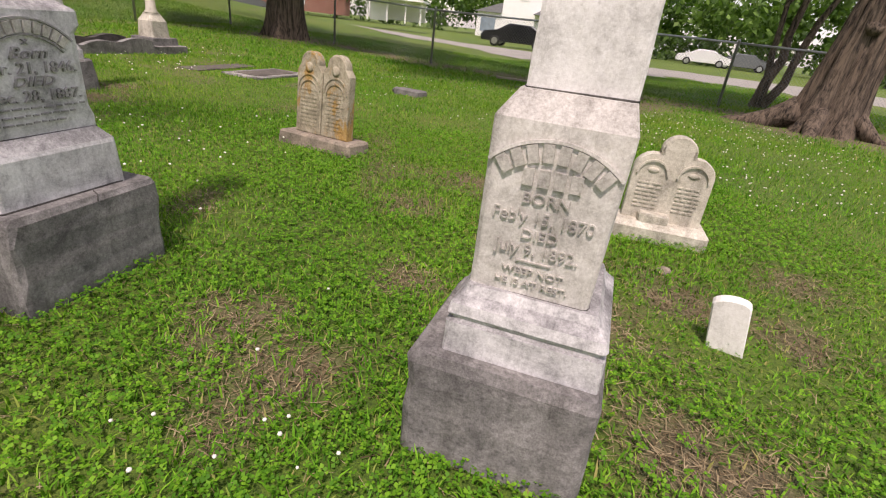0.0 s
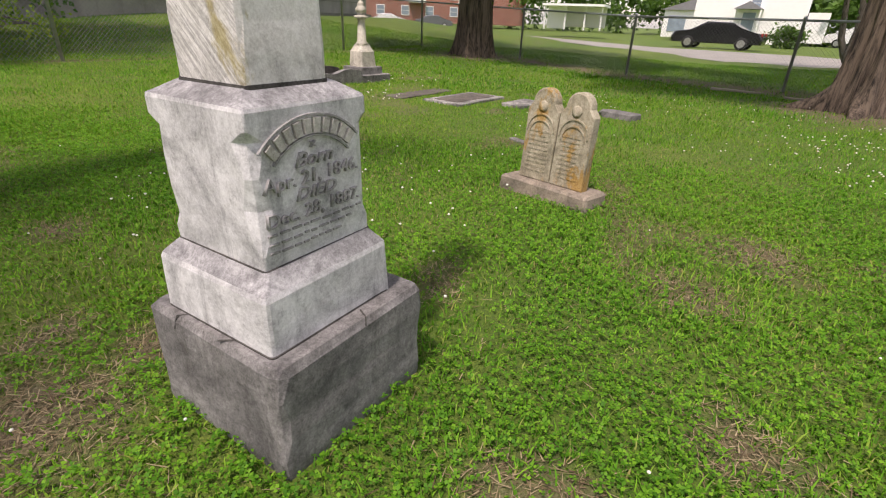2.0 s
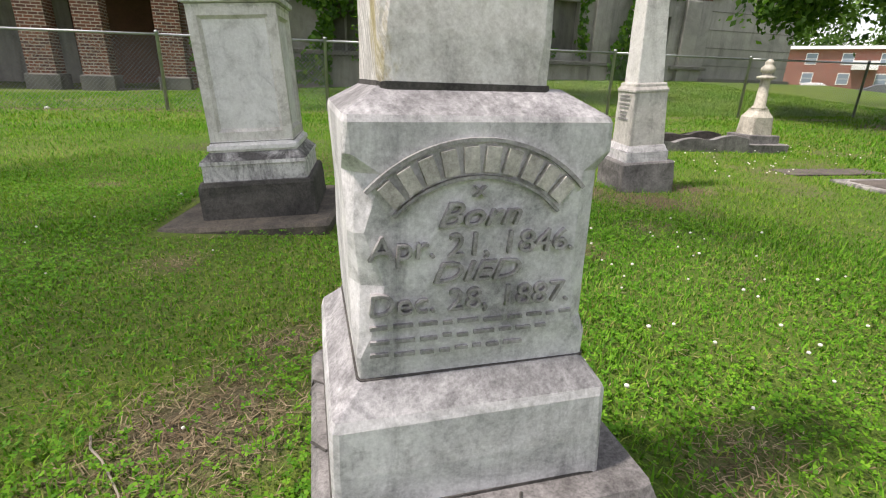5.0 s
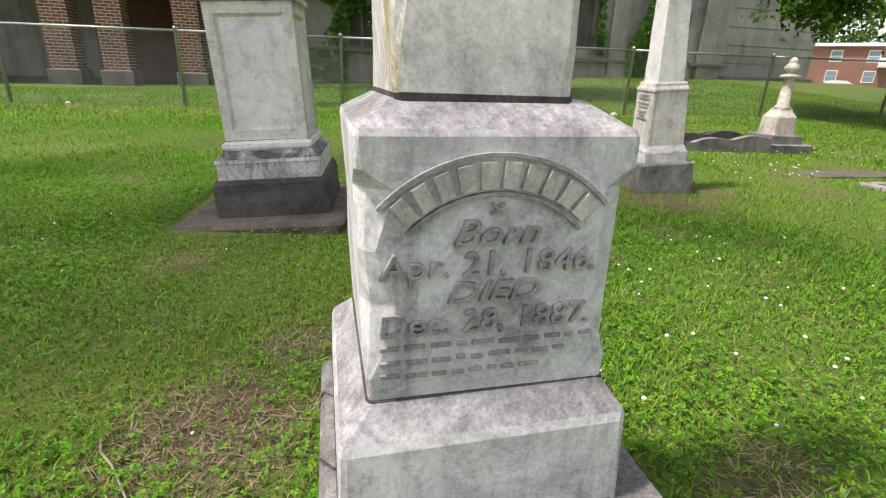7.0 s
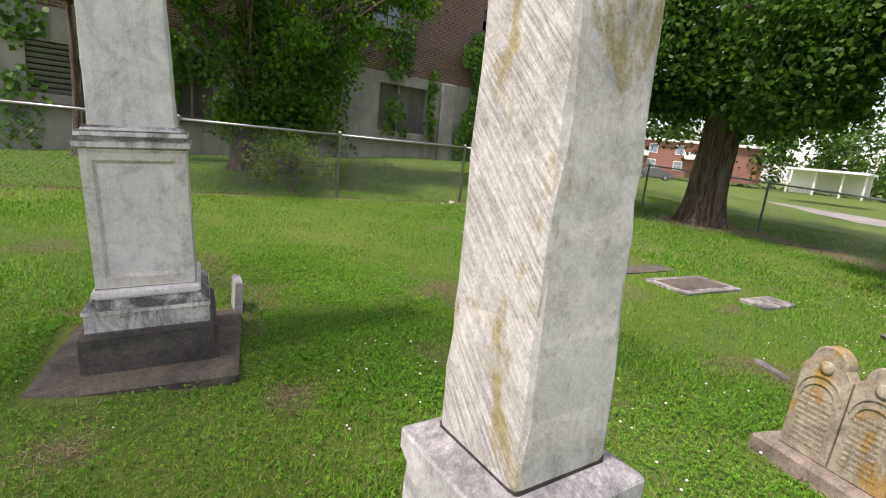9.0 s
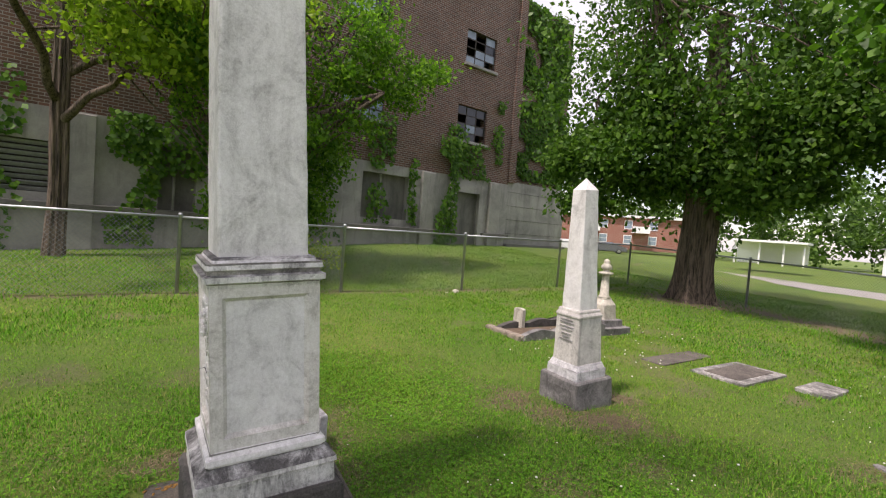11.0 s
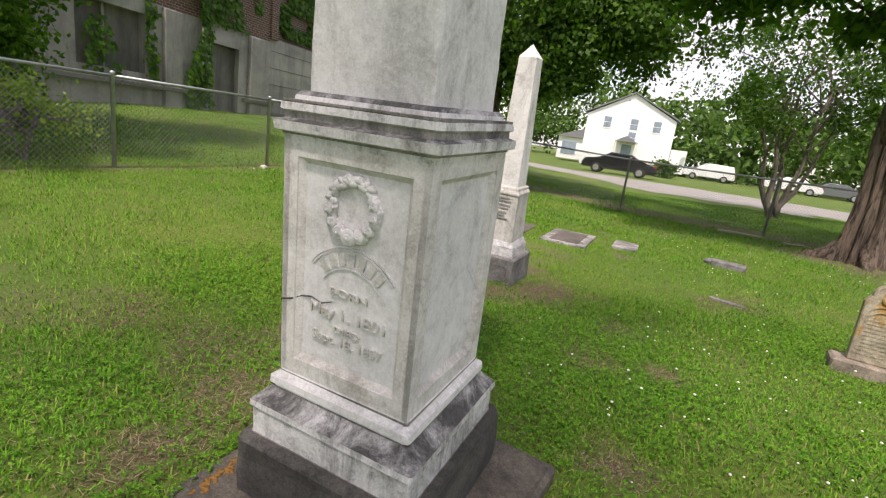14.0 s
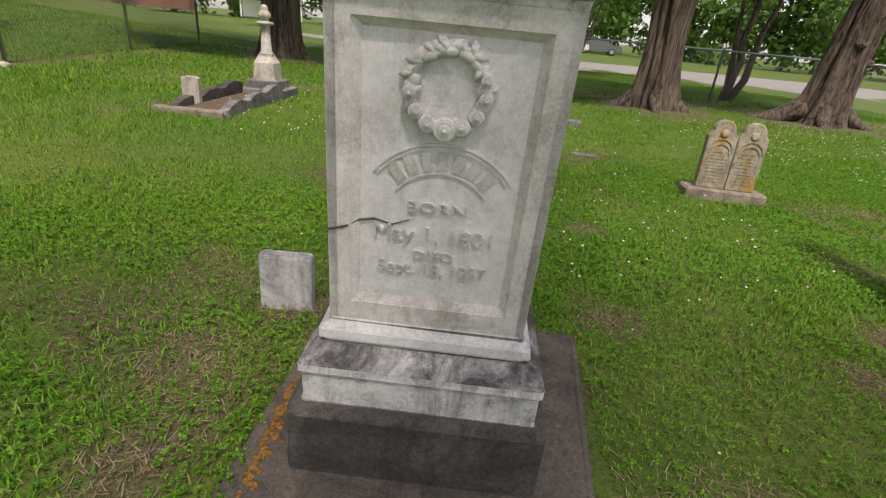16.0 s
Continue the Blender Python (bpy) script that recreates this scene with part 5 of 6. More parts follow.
stemmed(6.05, 16.4, "multi-stemmed tree with fine dark leaves beyond the fence", [((-1.2, 0.2, 3.4), 0.1), ((-0.4, 0.5, 4.0), 0.11), ((0.5, -0.3, 4.0), 0.1), ((1.4, 0.2, 3.5), 0.09), ((0.1, 0.8, 4.2), 0.09)], [(0, 0, 5.2, 3.6, 3.0, 2.9, 1400), (-1.6, -0.3, 3.3, 1.2, 1.1, 0.8, 200), (1.9, 0, 3.4, 1.2, 1.1, 0.9, 200)], LEAF_DEEP, 0.13, 106)
stemmed(7.5, 10.95, "leaning multi-stemmed tree just beyond the fence", [((0.7, 0.4, 3.6), 0.13), ((1.4, 0.1, 4.0), 0.11), ((0.1, 0.6, 3.8), 0.09)], [(0.9, 0.3, 5.2, 2.2, 2.0, 1.7, 520)], LEAF_IVY, 0.15, 107, 8, BARK)
stemmed(-9.7, 6.6, "pale flowering shrub growing through the west fence", [((0.2, 0.1, 0.7), 0.02), ((-0.2, 0.2, 0.8), 0.02), ((0.1, -0.3, 0.7), 0.02)], [(-0.5, 0.1, 0.62, 0.75, 1.0, 0.5, 210)], LEAF_BRIGHT, 0.09, 108, 7)
stemmed(12.4, 41.5, "round green garden bush beside the white house", [((0.1, 0, 0.6), 0.04), ((-0.2, 0, 0.6), 0.04)], [(0, 0, 0.7, 1.3, 1.1, 0.75, 240)], LEAF_WOODS, 0.2, 109, 7)


def woods():
    """Far belt of trees beyond the street."""
    rng = np.random.default_rng(21)
    cs, fs, base = [], [], 0
    for deg in np.arange(-24, 112, 1.7):
        a = radians(deg)
        for ring in range(2):
            dist = 62 + 14 * ring + rng.uniform(-5, 5)
            h = rng.uniform(7.0, 12.5) + 3.0 * ring
            if deg < 15:
                dist += 22 if deg > -9 else 44
                h *= 1.35
            cx, cy = dist * math.sin(a), dist * math.cos(a)
            p = blob_points(cx, cy, h * 0.45, 3.4, 3.4, h * 0.52, 110, rng, 0.2)
            v, f = leaf_cloud(p, 4, 0.5, 0.75, rng)
            cs.append(v)
            fs.append(f + base)
            base += len(v)
    ob = new("far_woods", mesh_arrays("far_woods", np.concatenate(cs), np.concatenate(fs), LEAF_WOODS))
    tagged(ob, "belt of bright green woodland beyond the street", "woods", kind="stuff")


woods()


# ---- old building ----
UANG = 73.97
bx, by = -11.94, 18.84
OLD = thing("old_building", bx, by, -0.55, UANG, "derelict brown brick building with stained concrete ground storey and ivy", "building", kind="structure")


def wall_cells(x0, x1, z0, z1, holes, y0, thick):
    """Wall built round its openings."""
    xs = sorted({x0, x1, *(h[0] for h in holes), *(h[1] for h in holes)})
    zs = sorted({z0, z1, *(h[2] for h in holes), *(h[3] for h in holes)})
    bm = bmesh.new()
    for a, c in zip(xs, xs[1:]):
        for d, e in zip(zs, zs[1:]):
            mx, mz = (a + c) / 2, (d + e) / 2
            if not any(h[0] < mx < h[1] and h[2] < mz < h[3] for h in holes):
                add_box(bm, mx, y0 + thick / 2, mz, c - a, thick, e - d)
    bmesh.ops.remove_doubles(bm, verts=bm.verts[:], dist=0.001)
    return bm


def steel_window(parent, x0, x1, z0, z1, cols, rows, y, seed, broken=0.25, pale=0.6):
    rnd = random.Random(seed)
    w = part("window", box((x0 + x1) / 2, y - 0.02, z0 - 0.06, x1 - x0 + 0.16, 0.2, 0.1), CONCRETE, parent, "steel sash window with broken panes and stone sill")
    bm = bmesh.new()
    for i in range(cols + 1):
        add_box(bm, x0 + (x1 - x0) * i / cols, y + 0.1, (z0 + z1) / 2, 0.035, 0.04, z1 - z0)
    for j in range(rows + 1):
        add_box(bm, (x0 + x1) / 2, y + 0.1, z0 + (z1 - z0) * j / rows, x1 - x0, 0.038, 0.035)
    part("frame", bm, RUSTY_STEEL, w)
    for i in range(cols):
        for j in range(rows):
            if rnd.random() > broken:
                cw, ch = (x1 - x0) / cols, (z1 - z0) / rows
                part("pane", box(x0 + cw * (i + 0.5), y + 0.1, z0 + ch * (j + 0.5), cw - 0.03, 0.008, ch - 0.03), GLASS_PALE if rnd.random() < pale else GLASS_DARK, w)


brick_holes = [(-2.23, -0.6, 8.65, 9.96), (-2.43, -0.85, 5.64, 7.0), (-7.4, -5.8, 8.65, 9.96), (-7.4, -5.8, 5.64, 7.0), (-12.4, -10.8, 5.64, 7.0)]
part("brick_wall", wall_cells(-16.2, 0.7, 4.2, 12.0, brick_holes, 0.0, 0.4), BRICK, OLD, "brown brick upper wall")
for k, h in enumerate(brick_holes):
    steel_window(OLD, *h, 3, 4, 0.0, 300 + k, 0.35, 0.55 if k != 1 else 0.1)
# added backing; its dark colour stands in for the unlit rooms
part("window_backing", box(-7.75, 1.6, 5.9, 16.6, 0.12, 11.9), DARK_BASE, OLD, "dark backing added behind the windows for the shade of the rooms")
# unseen slab added to keep sky light out of the gap behind the windows
part("roof", box(-7.75, 1.03, 11.75, 16.6, 1.2, 0.12), CONCRETE, OLD)
part("parapet", box(-7.75, 0.2, 12.08, 17.0, 0.5, 0.16), CONCRETE, OLD, "concrete coping")
conc_holes = [(-2.35, -1.0, 1.2, 3.62), (-6.5, -4.6, 2.3, 3.85), (-12.5, -11.6, 1.9, 3.7), (-15.6, -14.7, 2.25, 3.42), (-10.2, -8.4, 2.3, 3.85)]
part("concrete_wall", wall_cells(-16.2, 0.7, -0.3, 4.2, conc_holes, -0.06, 0.45), CONCRETE, OLD, "stained concrete ground storey")
for x in (-14.17, -10.9, -7.6, -3.75, -0.2):
    bm = box(x, -0.13, 2.2, 0.62, 0.16, 3.9, 0, 0.02)
    part("pilaster", bm, CONCRETE, OLD, "broad concrete pilaster")
for x0, x1 in ((-16.2, -2.5), (-0.85, 0.7)):
    part("ledge", box((x0 + x1) / 2, -0.16, 1.98, x1 - x0, 0.22, 0.12, 0, 0.015), CONCRETE_DARK, OLD, "dark projecting ledge")
part("door", box(-1.675, 0.12, 2.3, 1.35, 0.08, 2.6), CONCRETE_DARK, OLD, "tall grey boarded door")
part("door_arch", wall_cells(-2.6, -0.75, 1.2, 3.95, [(-2.3, -1.05, 1.1, 3.6)], -0.14, 0.1), CONCRETE, OLD, "concrete door surround")
for x0, x1, z0, z1 in conc_holes[1:3] + conc_holes[4:]:
    part("blank_panel", box((x0 + x1) / 2, 0.2, (z0 + z1) / 2, x1 - x0, 0.05, z1 - z0), CONCRETE_DARK, OLD, "boarded recessed panel")
    part("mullion", box(x0 + (x1 - x0) * 0.42, 0.1, (z0 + z1) / 2, 0.06, 0.08, z1 - z0), CONCRETE, OLD)
for j in range(9):
    bm = box(-15.15, 0.02, 2.31 + 0.13 * j, 0.9, 0.02, 0.1)
    bmesh.ops.rotate(bm, verts=bm.verts[:], cent=(-15.15, 0.02, 2.31 + 0.13 * j), matrix=Matrix.Rotation(radians(35), 3, "X"))
    part("louvre_slat", bm, WIRE, OLD)
# ivy-clad stair tower at the end
part("tower_base", box(2.75, 0.45, 2.0, 4.1, 0.9, 4.7), CONCRETE, OLD, "board-marked concrete base of the tower")
for z in (0.9, 1.5, 2.1, 2.7, 3.3, 3.9):
    part("board_joint", box(2.75, -0.006, z, 4.1, 0.02, 0.02), CONCRETE_DARK, OLD)
part("tower_plinth", box(2.75, -0.08, 0.9, 4.2, 0.3, 1.5), CONCRETE_DARK, OLD, "dark stepped plinth")
tower_holes = [(2.5, 3.0, 6.0, 6.7), (2.5, 3.0, 9.2, 9.9)]
part("tower_wall", wall_cells(0.95, 4.8, 4.35, 12.3, tower_holes, 0.25, 0.4), BRICK, OLD, "brick tower wall under ivy")
for k, h in enumerate(tower_holes):
    steel_window(OLD, *h, 1, 2, 0.25, 320 + k, 0.6)
part("tower_side", box(4.7, 3.4, 6.0, 0.3, 6.0, 12.4), BRICK, OLD)
part("tower_back", box(0.85, 0.2, 8.2, 0.4, 0.6, 7.8), BRICK, OLD, "brick return of the tower")
part("roof", box(-6.0, 5.4, 11.7, 21.0, 10.0, 0.3), ROOF_GREY, OLD, "flat roof")
part("back_wall", box(-6.0, 10.4, 6.0, 21.0, 0.3, 12.0), BRICK, OLD)
# open porch with brick piers
part("porch_floor", box(-21.5, 2.2, 0.25, 10.6, 5.2, 0.5), PALE_STONE, OLD, "pale concrete porch floor")
part("porch_wall", box(-21.5, 4.9, 3.0, 10.6, 0.3, 6.0), RUST_DOOR, OLD, "brown stained porch back wall")
part("porch_beam", box(-21.5, 0.3, 4.55, 10.6, 0.7, 1.1), BRICK, OLD, "brick beam over the piers")
part("porch_ceiling", box(-21.5, 2.4, 4.2, 10.6, 4.8, 0.12), RUST_DOOR, OLD, "brown porch ceiling")
part("porch_upper_wall", box(-21.5, 0.3, 8.5, 10.6, 0.4, 7.0), BRICK, OLD)
part("porch_end_wall", box(-16.35, 2.4, 2.2, 0.3, 4.6, 4.2), BRICK, OLD)
part("porch_door", box(-17.4, 4.7, 1.8, 1.4, 0.1, 2.6), RUST_DOOR, OLD, "brown painted door")
part("porch_parapet", box(-17.6, 0.15, 0.62, 1.6, 0.3, 0.5), CONCRETE_DARK, OLD, "low dark stone parapet")
part("porch_back_panel", box(-21.9, 4.72, 2.4, 2.9, 0.06, 3.6), CONCRETE, OLD, "pale stained plaster wall")
part("pier", box(-22.35, 0.1, 2.7, 1.4, 0.9, 3.2, 0, 0.01), PIER_BRICK, OLD, "broad brick pier")
part("pier_base", box(-22.35, 0.1, 0.72, 1.5, 1.0, 0.95, 0, 0.03), CONCRETE_DARK, OLD, "dark pier base")
part("porch_parapet", box(-24.3, -0.9, 0.6, 3.4, 0.4, 0.9), CONCRETE_DARK, OLD, "low dark stone parapet")
part("parapet_coping", box(-24.3, -0.9, 1.09, 3.6, 0.5, 0.08, 0, 0.01), CONCRETE, OLD, "pale coping")
for x in (-16.75, -18.55, -19.75, -25.4):
    part("pier", box(x, 0.2, 2.7, 0.62, 0.62, 3.2, 0, 0.01), PIER_BRICK, OLD, "square brick pier")
    part("pier_base", box(x, 0.2, 0.72, 0.78, 0.78, 0.95, 0, 0.03), CONCRETE_DARK, OLD, "concrete pier base")


def ivy(name, patches, seed, label):
    """Ivy that climbs the wall: leaves laid over it in uneven patches."""
    rng = np.random.default_rng(seed)
    vs, fs, base = [], [], 0
    for x0, x1, z0, z1, n, y in patches:
        p = np.stack([rng.uniform(x0, x1, n * 2), np.full(n * 2, y), rng.uniform(z0, z1, n * 2)], 1)
        keep = field(p[:, 0] * 1.0, p[:, 2], 1.3, seed % 7) + 0.35 * np.sin((p[:, 0] - x0) / (x1 - x0) * math.pi) > 0.55
        p = p[keep][:n]
        m = len(p)
        p[:, 1] -= rng.uniform(0.02, 0.16, m)
        ang = rng.normal(-1.57, 0.7, m)
        d = np.stack([np.cos(ang), rng.normal(-0.35, 0.2, m), np.sin(ang)], 1)
        s = np.stack([-np.sin(ang), rng.normal(0, 0.25, m), np.cos(ang)], 1)
        k = rng.uniform(0.08, 0.17, m)[:, None]
        v = np.stack([p, p + d * k * 0.4 + s * k * 0.5, p + d * k, p + d * k * 0.4 - s * k * 0.5], 1).reshape(-1, 3)
        i = np.arange(m)[:, None] * 4 + base
        fs.append(np.concatenate([i, i + 1, i + 2, i + 3], 1))
        vs.append(v)
        base += len(v)
    ob = new(name, mesh_arrays(name, np.concatenate(vs), np.concatenate(fs), LEAF_IVY))
    ob.matrix_world = OLD.matrix_world
    return tagged(ob, label, "ivy", kind="stuff")


ivy("wall_ivy", [(1.0, 4.85, 4.6, 12.4, 8500, 0.25), (-3.4, -2.4, 1.6, 5.6, 900, -0.2), (-2.6, -0.2, 4.2, 5.6, 500, 0.0), (-0.5, 0.3, 5.0, 7.6, 260, 0.0), (-6.3, -5.3, 2.2, 6.0, 420, 0.0), (-4.6, -4.2, 2.2, 4.6, 180, 0.0),
                 (-13.6, -12.5, 1.2, 4.4, 900, -0.1), (-12.6, -11.4, 3.0, 4.8, 350, -0.05), (-9.6, -7.2, 1.2, 5.5, 800, -0.1), (-2.9, -1.9, 4.6, 6.2, 240, 0.0), (-16.2, -15.2, 0.6, 5.0, 380, -0.1)], 31, "green ivy climbing over the old walls")


# ---- far side of the street ----
def sash(parent, x, z, w, h, y):
    win = part("window", box(x, y, z, w + 0.16, 0.05, h + 0.16), WHITE_PAINT, parent)
    part("pane", box(x, y - 0.02, z + h * 0.25, w, 0.03, h * 0.46), GLASS_PALE, win)
    part("pane", box(x, y - 0.02, z - h * 0.25, w, 0.03, h * 0.46), GLASS_PALE, win)


def white_house():
    t = thing("white_house", 12.3, 52.6, 0.2, -18, "white two-storey gabled house with grey roof and small porch", "house")
    w, e, pk, dep = 4.3, 5.0, 7.3, 9.0
    bm = prism([(-w, -0.2), (w, -0.2), (w, e), (0, pk), (-w, e)], dep, dep / 2, 0.01)
    part("wall", bm, WHITE_PAINT, t, "white siding")
    for s in (-1, 1):
        ln = math.hypot(w + 0.35, pk - e)
        b2 = box(0, 0, 0, ln, dep + 0.5, 0.12)
        bmesh.ops.transform(b2, matrix=Matrix.Translation((s * (w + 0.3) / 2, dep / 2, (pk + e) / 2 + 0.08)) @ Matrix.Rotation(s * math.atan2(pk - e, w + 0.3), 4, "Y"), verts=b2.verts[:])
        part("roof", b2, ROOF_GREY, t)
    for x, z in ((-2.2, 4.3), (0.4, 4.3), (2.6, 4.3), (0.4, 3.0)):
        sash(t, x, z, 0.7, 1.1, -0.02)
    part("door", box(0.1, -0.03, 1.2, 0.95, 0.06, 2.1), GLASS_PALE, t)
    hood = part("porch_hood", prism([(-1.1, 2.5), (1.1, 2.5), (0, 3.1)], 1.2, -0.6, 0.01), ROOF_GREY, t)
    for x in (-0.95, 0.95):
        part("porch_post", box(x, -1.1, 1.25, 0.12, 0.12, 2.5), WHITE_PAINT, t)
    part("side_porch", box(-5.6, 2.5, 1.2, 2.6, 4.0, 2.3), WHITE_PAINT, t, "low white side porch")
    part("side_porch_roof", prism([(-7.2, 2.35), (-4.2, 2.35), (-4.2, 3.3), (-4.4, 3.3)], 4.6, 2.5, 0.01), ROOF_GREY, t)
    part("porch_opening", box(-5.7, 0.47, 1.2, 1.5, 0.06, 1.3), GLASS_PALE, t)
    part("side_porch", box(5.1, 1.5, 1.2, 1.5, 3.0, 2.3), WHITE_PAINT, t, "low white side porch")


def car_profile(kind):
    if kind == "sedan":
        return [(-2.35, 0.3), (-2.4, 0.55), (-2.3, 0.85), (-1.5, 0.98), (-0.75, 1.4), (0.55, 1.43), (1.35, 1.0), (2.2, 0.88), (2.4, 0.6), (2.35, 0.3)]
    return [(-2.3, 0.35), (-2.35, 0.7), (-2.25, 1.05), (-2.05, 1.65), (-0.2, 1.7), (0.5, 1.68), (1.2, 1.12), (2.2, 1.02), (2.35, 0.65), (2.3, 0.35)]


def car(x, y, rz, paint, label, kind="sedan"):
    t = thing("parked_car", x, y, float(height(x, y)), rz, label, "car", "parked cars")
    prof = car_profile(kind)
    part("body", prism(prof, 1.76, 0, 0.12), paint, t, smooth=False)
    for s in (-1, 1):
        if kind == "sedan":
            g = [(-1.35, 1.0), (-0.7, 1.34), (0.5, 1.36), (1.15, 1.02)]
        else:
            g = [(-1.95, 1.1), (-1.85, 1.55), (0.45, 1.58), (1.0, 1.14)]
        part("side_window", prism(g, 0.03, s * 0.86, 0.005), GLASS_DARK, t)
        part("headlight", box(2.28, s * 0.65, 0.72, 0.12, 0.3, 0.14, 0, 0.02), ALLOY, t)
        part("tail_light", box(-2.3, s * 0.68, 0.82, 0.1, 0.26, 0.16, 0, 0.02), LAMP_RED, t)
        for wx in (-1.4, 1.38):
            b = lathe([(-0.11, 0.2), (-0.11, 0.31), (-0.08, 0.33), (0.08, 0.33), (0.11, 0.31), (0.11, 0.2)], 20)
            bmesh.ops.transform(b, matrix=Matrix.Translation((wx, s * 0.82, 0.33)) @ Matrix.Rotation(math.pi / 2, 4, "X"), verts=b.verts[:])
            wheel = part("wheel", b, RUBBER, t, smooth=True)
            b = lathe([(-0.118, 0.06), (-0.116, 0.2), (-0.1, 0.21), (0.1, 0.21), (0.116, 0.2), (0.118, 0.06)], 16)
            bmesh.ops.transform(b, matrix=Matrix.Translation((wx, s * 0.82, 0.33)) @ Matrix.Rotation(math.pi / 2, 4, "X"), verts=b.verts[:])
            part("rim", b, ALLOY, wheel)


def carport():
    t = thing("open_shed", -2.2, 46.5, 0.9, -8, "low white open-fronted shed with flat roof", "shed")
    part("roof", box(0, 1.5, 1.55, 5.0, 4.0, 0.16), WHITE_PAINT, t)
    part("back_wall", box(0, 3.3, 0.7, 4.6, 0.12, 1.6), WHITE_PAINT, t)
    for x in (-2.3, -0.6, 1.0, 2.3):
        part("post", box(x, 0, 0.65, 0.12, 0.12, 1.9), WHITE_PAINT, t)
    part("side_wall", box(-1.5, 1.0, 0.65, 1.6, 0.1, 1.8), WHITE_PAINT, t)


def apartments():
    t = thing("apartment_building", -27.0, 74.0, 0.8, 20, "two-storey red brick apartment building with balconies", "building")
    part("wall", box(3, 4, 2.1, 30, 8, 4.8), BRICK_RED, t)
    part("roof", box(3, 4, 4.65, 31, 9, 0.35), WHITE_PAINT, t)
    for x in (-10, -6.5, -3, 0.5, 4, 7.5, 11):
        for z in (1.2, 3.4):
            sash(t, x, z, 1.0, 1.15, -0.03)
    for x in (-8.2, 2.2, 9.2):
        part("balcony", box(x, -0.7, 2.3, 2.4, 1.4, 0.15), WHITE_PAINT, t)
        part("balcony_rail", box(x, -1.38, 2.75, 2.4, 0.05, 0.9), WHITE_PAINT, t)


white_house()
carport()
apartments()
car(6.5, 34.5, 157, CAR_BLACK, "black sedan with alloy wheels parked across the street")
car(20.5, 51.0, 155, CAR_WHITE, "white utility vehicle parked on the grass", "van")
car(29.5, 46.0, 150, CAR_GREY, "grey car parked far off under trees")
car(26.6, 47.5, 150, CAR_WHITE, "white car parked far off under trees")
car(-24.5, 62.0, 20, CAR_WHITE, "white car before the brick apartments")
car(-19.5, 64.5, 20, CAR_GREY, "grey car before the brick apartments")
car(-29.0, 61.5, 110, CAR_BLUE, "blue car before the brick apartments", "van")


# ---- lawn ----
BARE = [(-0.45, 1.15, 0.24), (-0.75, 1.42, 0.18), (-0.2, 1.75, 0.2), (-0.62, 0.95, 0.16), (0.62, 0.85, 0.36), (0.5, 0.5, 0.22), (1.3, 1.5, 0.25), (0.55, 1.55, 0.24), (1.0, 1.75, 0.22), (1.65, 1.95, 0.22), (-2.05, 1.25, 0.33), (-1.95, 1.75, 0.25), (-2.35, 1.6, 0.2), (-1.2, 2.35, 0.18), (-0.2, 2.7, 0.22),
        (-4.95, 2.4, 0.3), (-5.05, 1.95, 0.22), (-3.45, 1.35, 0.22), (-4.5, 2.75, 0.22), (-3.2, 2.3, 0.2), (-3.1, 4.75, 0.45), (-3.95, 4.6, 0.42), (-3.2, 5.45, 0.3), (-3.55, 4.55, 0.4), (-1.1, 5.05, 0.25), (-1.75, 6.9, 0.25), (-5.3, 7.2, 0.35), (-2.6, 3.3, 0.15), (-1.9, 0.6, 0.2), (0.3, 0.35, 0.25), (-5.4, 1.1, 0.16), (0.2, 3.2, 0.3), (0.9, 3.1, 0.25)]
FOOT = [(0.098, 1.034, 0.215, -22.5), (-1.444, 1.655, 0.268, 71.5), (-4.152, 1.93, 0.525, -24.7), (-3.547, 5.062, 0.245, 64.5), (-0.838, 3.748, 0.13, -31), (1.176, 2.447, 0.11, -20), (-4.338, 8.717, 0.33, 65), (-2.3, 7.62, 0.32, 67), (-1.47, 7.57, 0.17, 67)]


def bareness(x, y):
    b = 0.9 * np.clip((field(x, y, 0.9, 3.1) * 0.5 + field(x, y, 2.7, 1.2) * 0.5 - 0.68) * 4, 0, 0.5)
    for px, py, r in BARE:
        d = np.hypot(x - px, y - py) / r
        b = np.maximum(b, np.clip((1.2 - d * (0.6 + 0.9 * field(x, y, 5.0, 2.0))) * (0.35 + 1.0 * field(x, y, 14.0, 4.0)), 0, 0.8))
    fence = np.abs(0.925 * (x + 9.9) - 0.38 * (y - 4.55))
    b = np.maximum(b, np.clip(0.75 - fence * 1.8, 0, 0.7) * (x < -5.4))
    north = np.abs(0.55 * (x - 0.23) + 0.835 * (y - 13.1))
    b = np.maximum(b, np.clip(1.0 - north * 0.9, 0, 0.8) * (x > -4.5))
    for px, py, r in ((-3.7, 14.7, 1.3), (3.3, 9.0, 1.3), (6.35, 7.7, 1.4)):
        b = np.maximum(b, np.clip(1.6 - np.hypot(x - px, y - py) / r * 1.1, 0, 0.9))
    return b


def clear_of_stones(x, y):
    ok = np.ones(len(x), bool)
    for cx, cy, h, rz in FOOT:
        c, s = math.cos(radians(rz)), math.sin(radians(rz))
        u, v = (x - cx) * c + (y - cy) * s, -(x - cx) * s + (y - cy) * c
        ok &= ~((np.abs(u) < h) & (np.abs(v) < h))
    return ok


def inner(x, y, x0, x1, y0, y1, soft=1.3):
    """1 well inside a stretch of lawn, falling to 0 at its edge."""
    return np.clip(np.minimum(np.minimum(x - x0, x1 - x), np.minimum(y - y0, y1 - y)) / soft + (field(x, y, 1.5, 6.0) - 0.5) * 0.5, 0, 1)


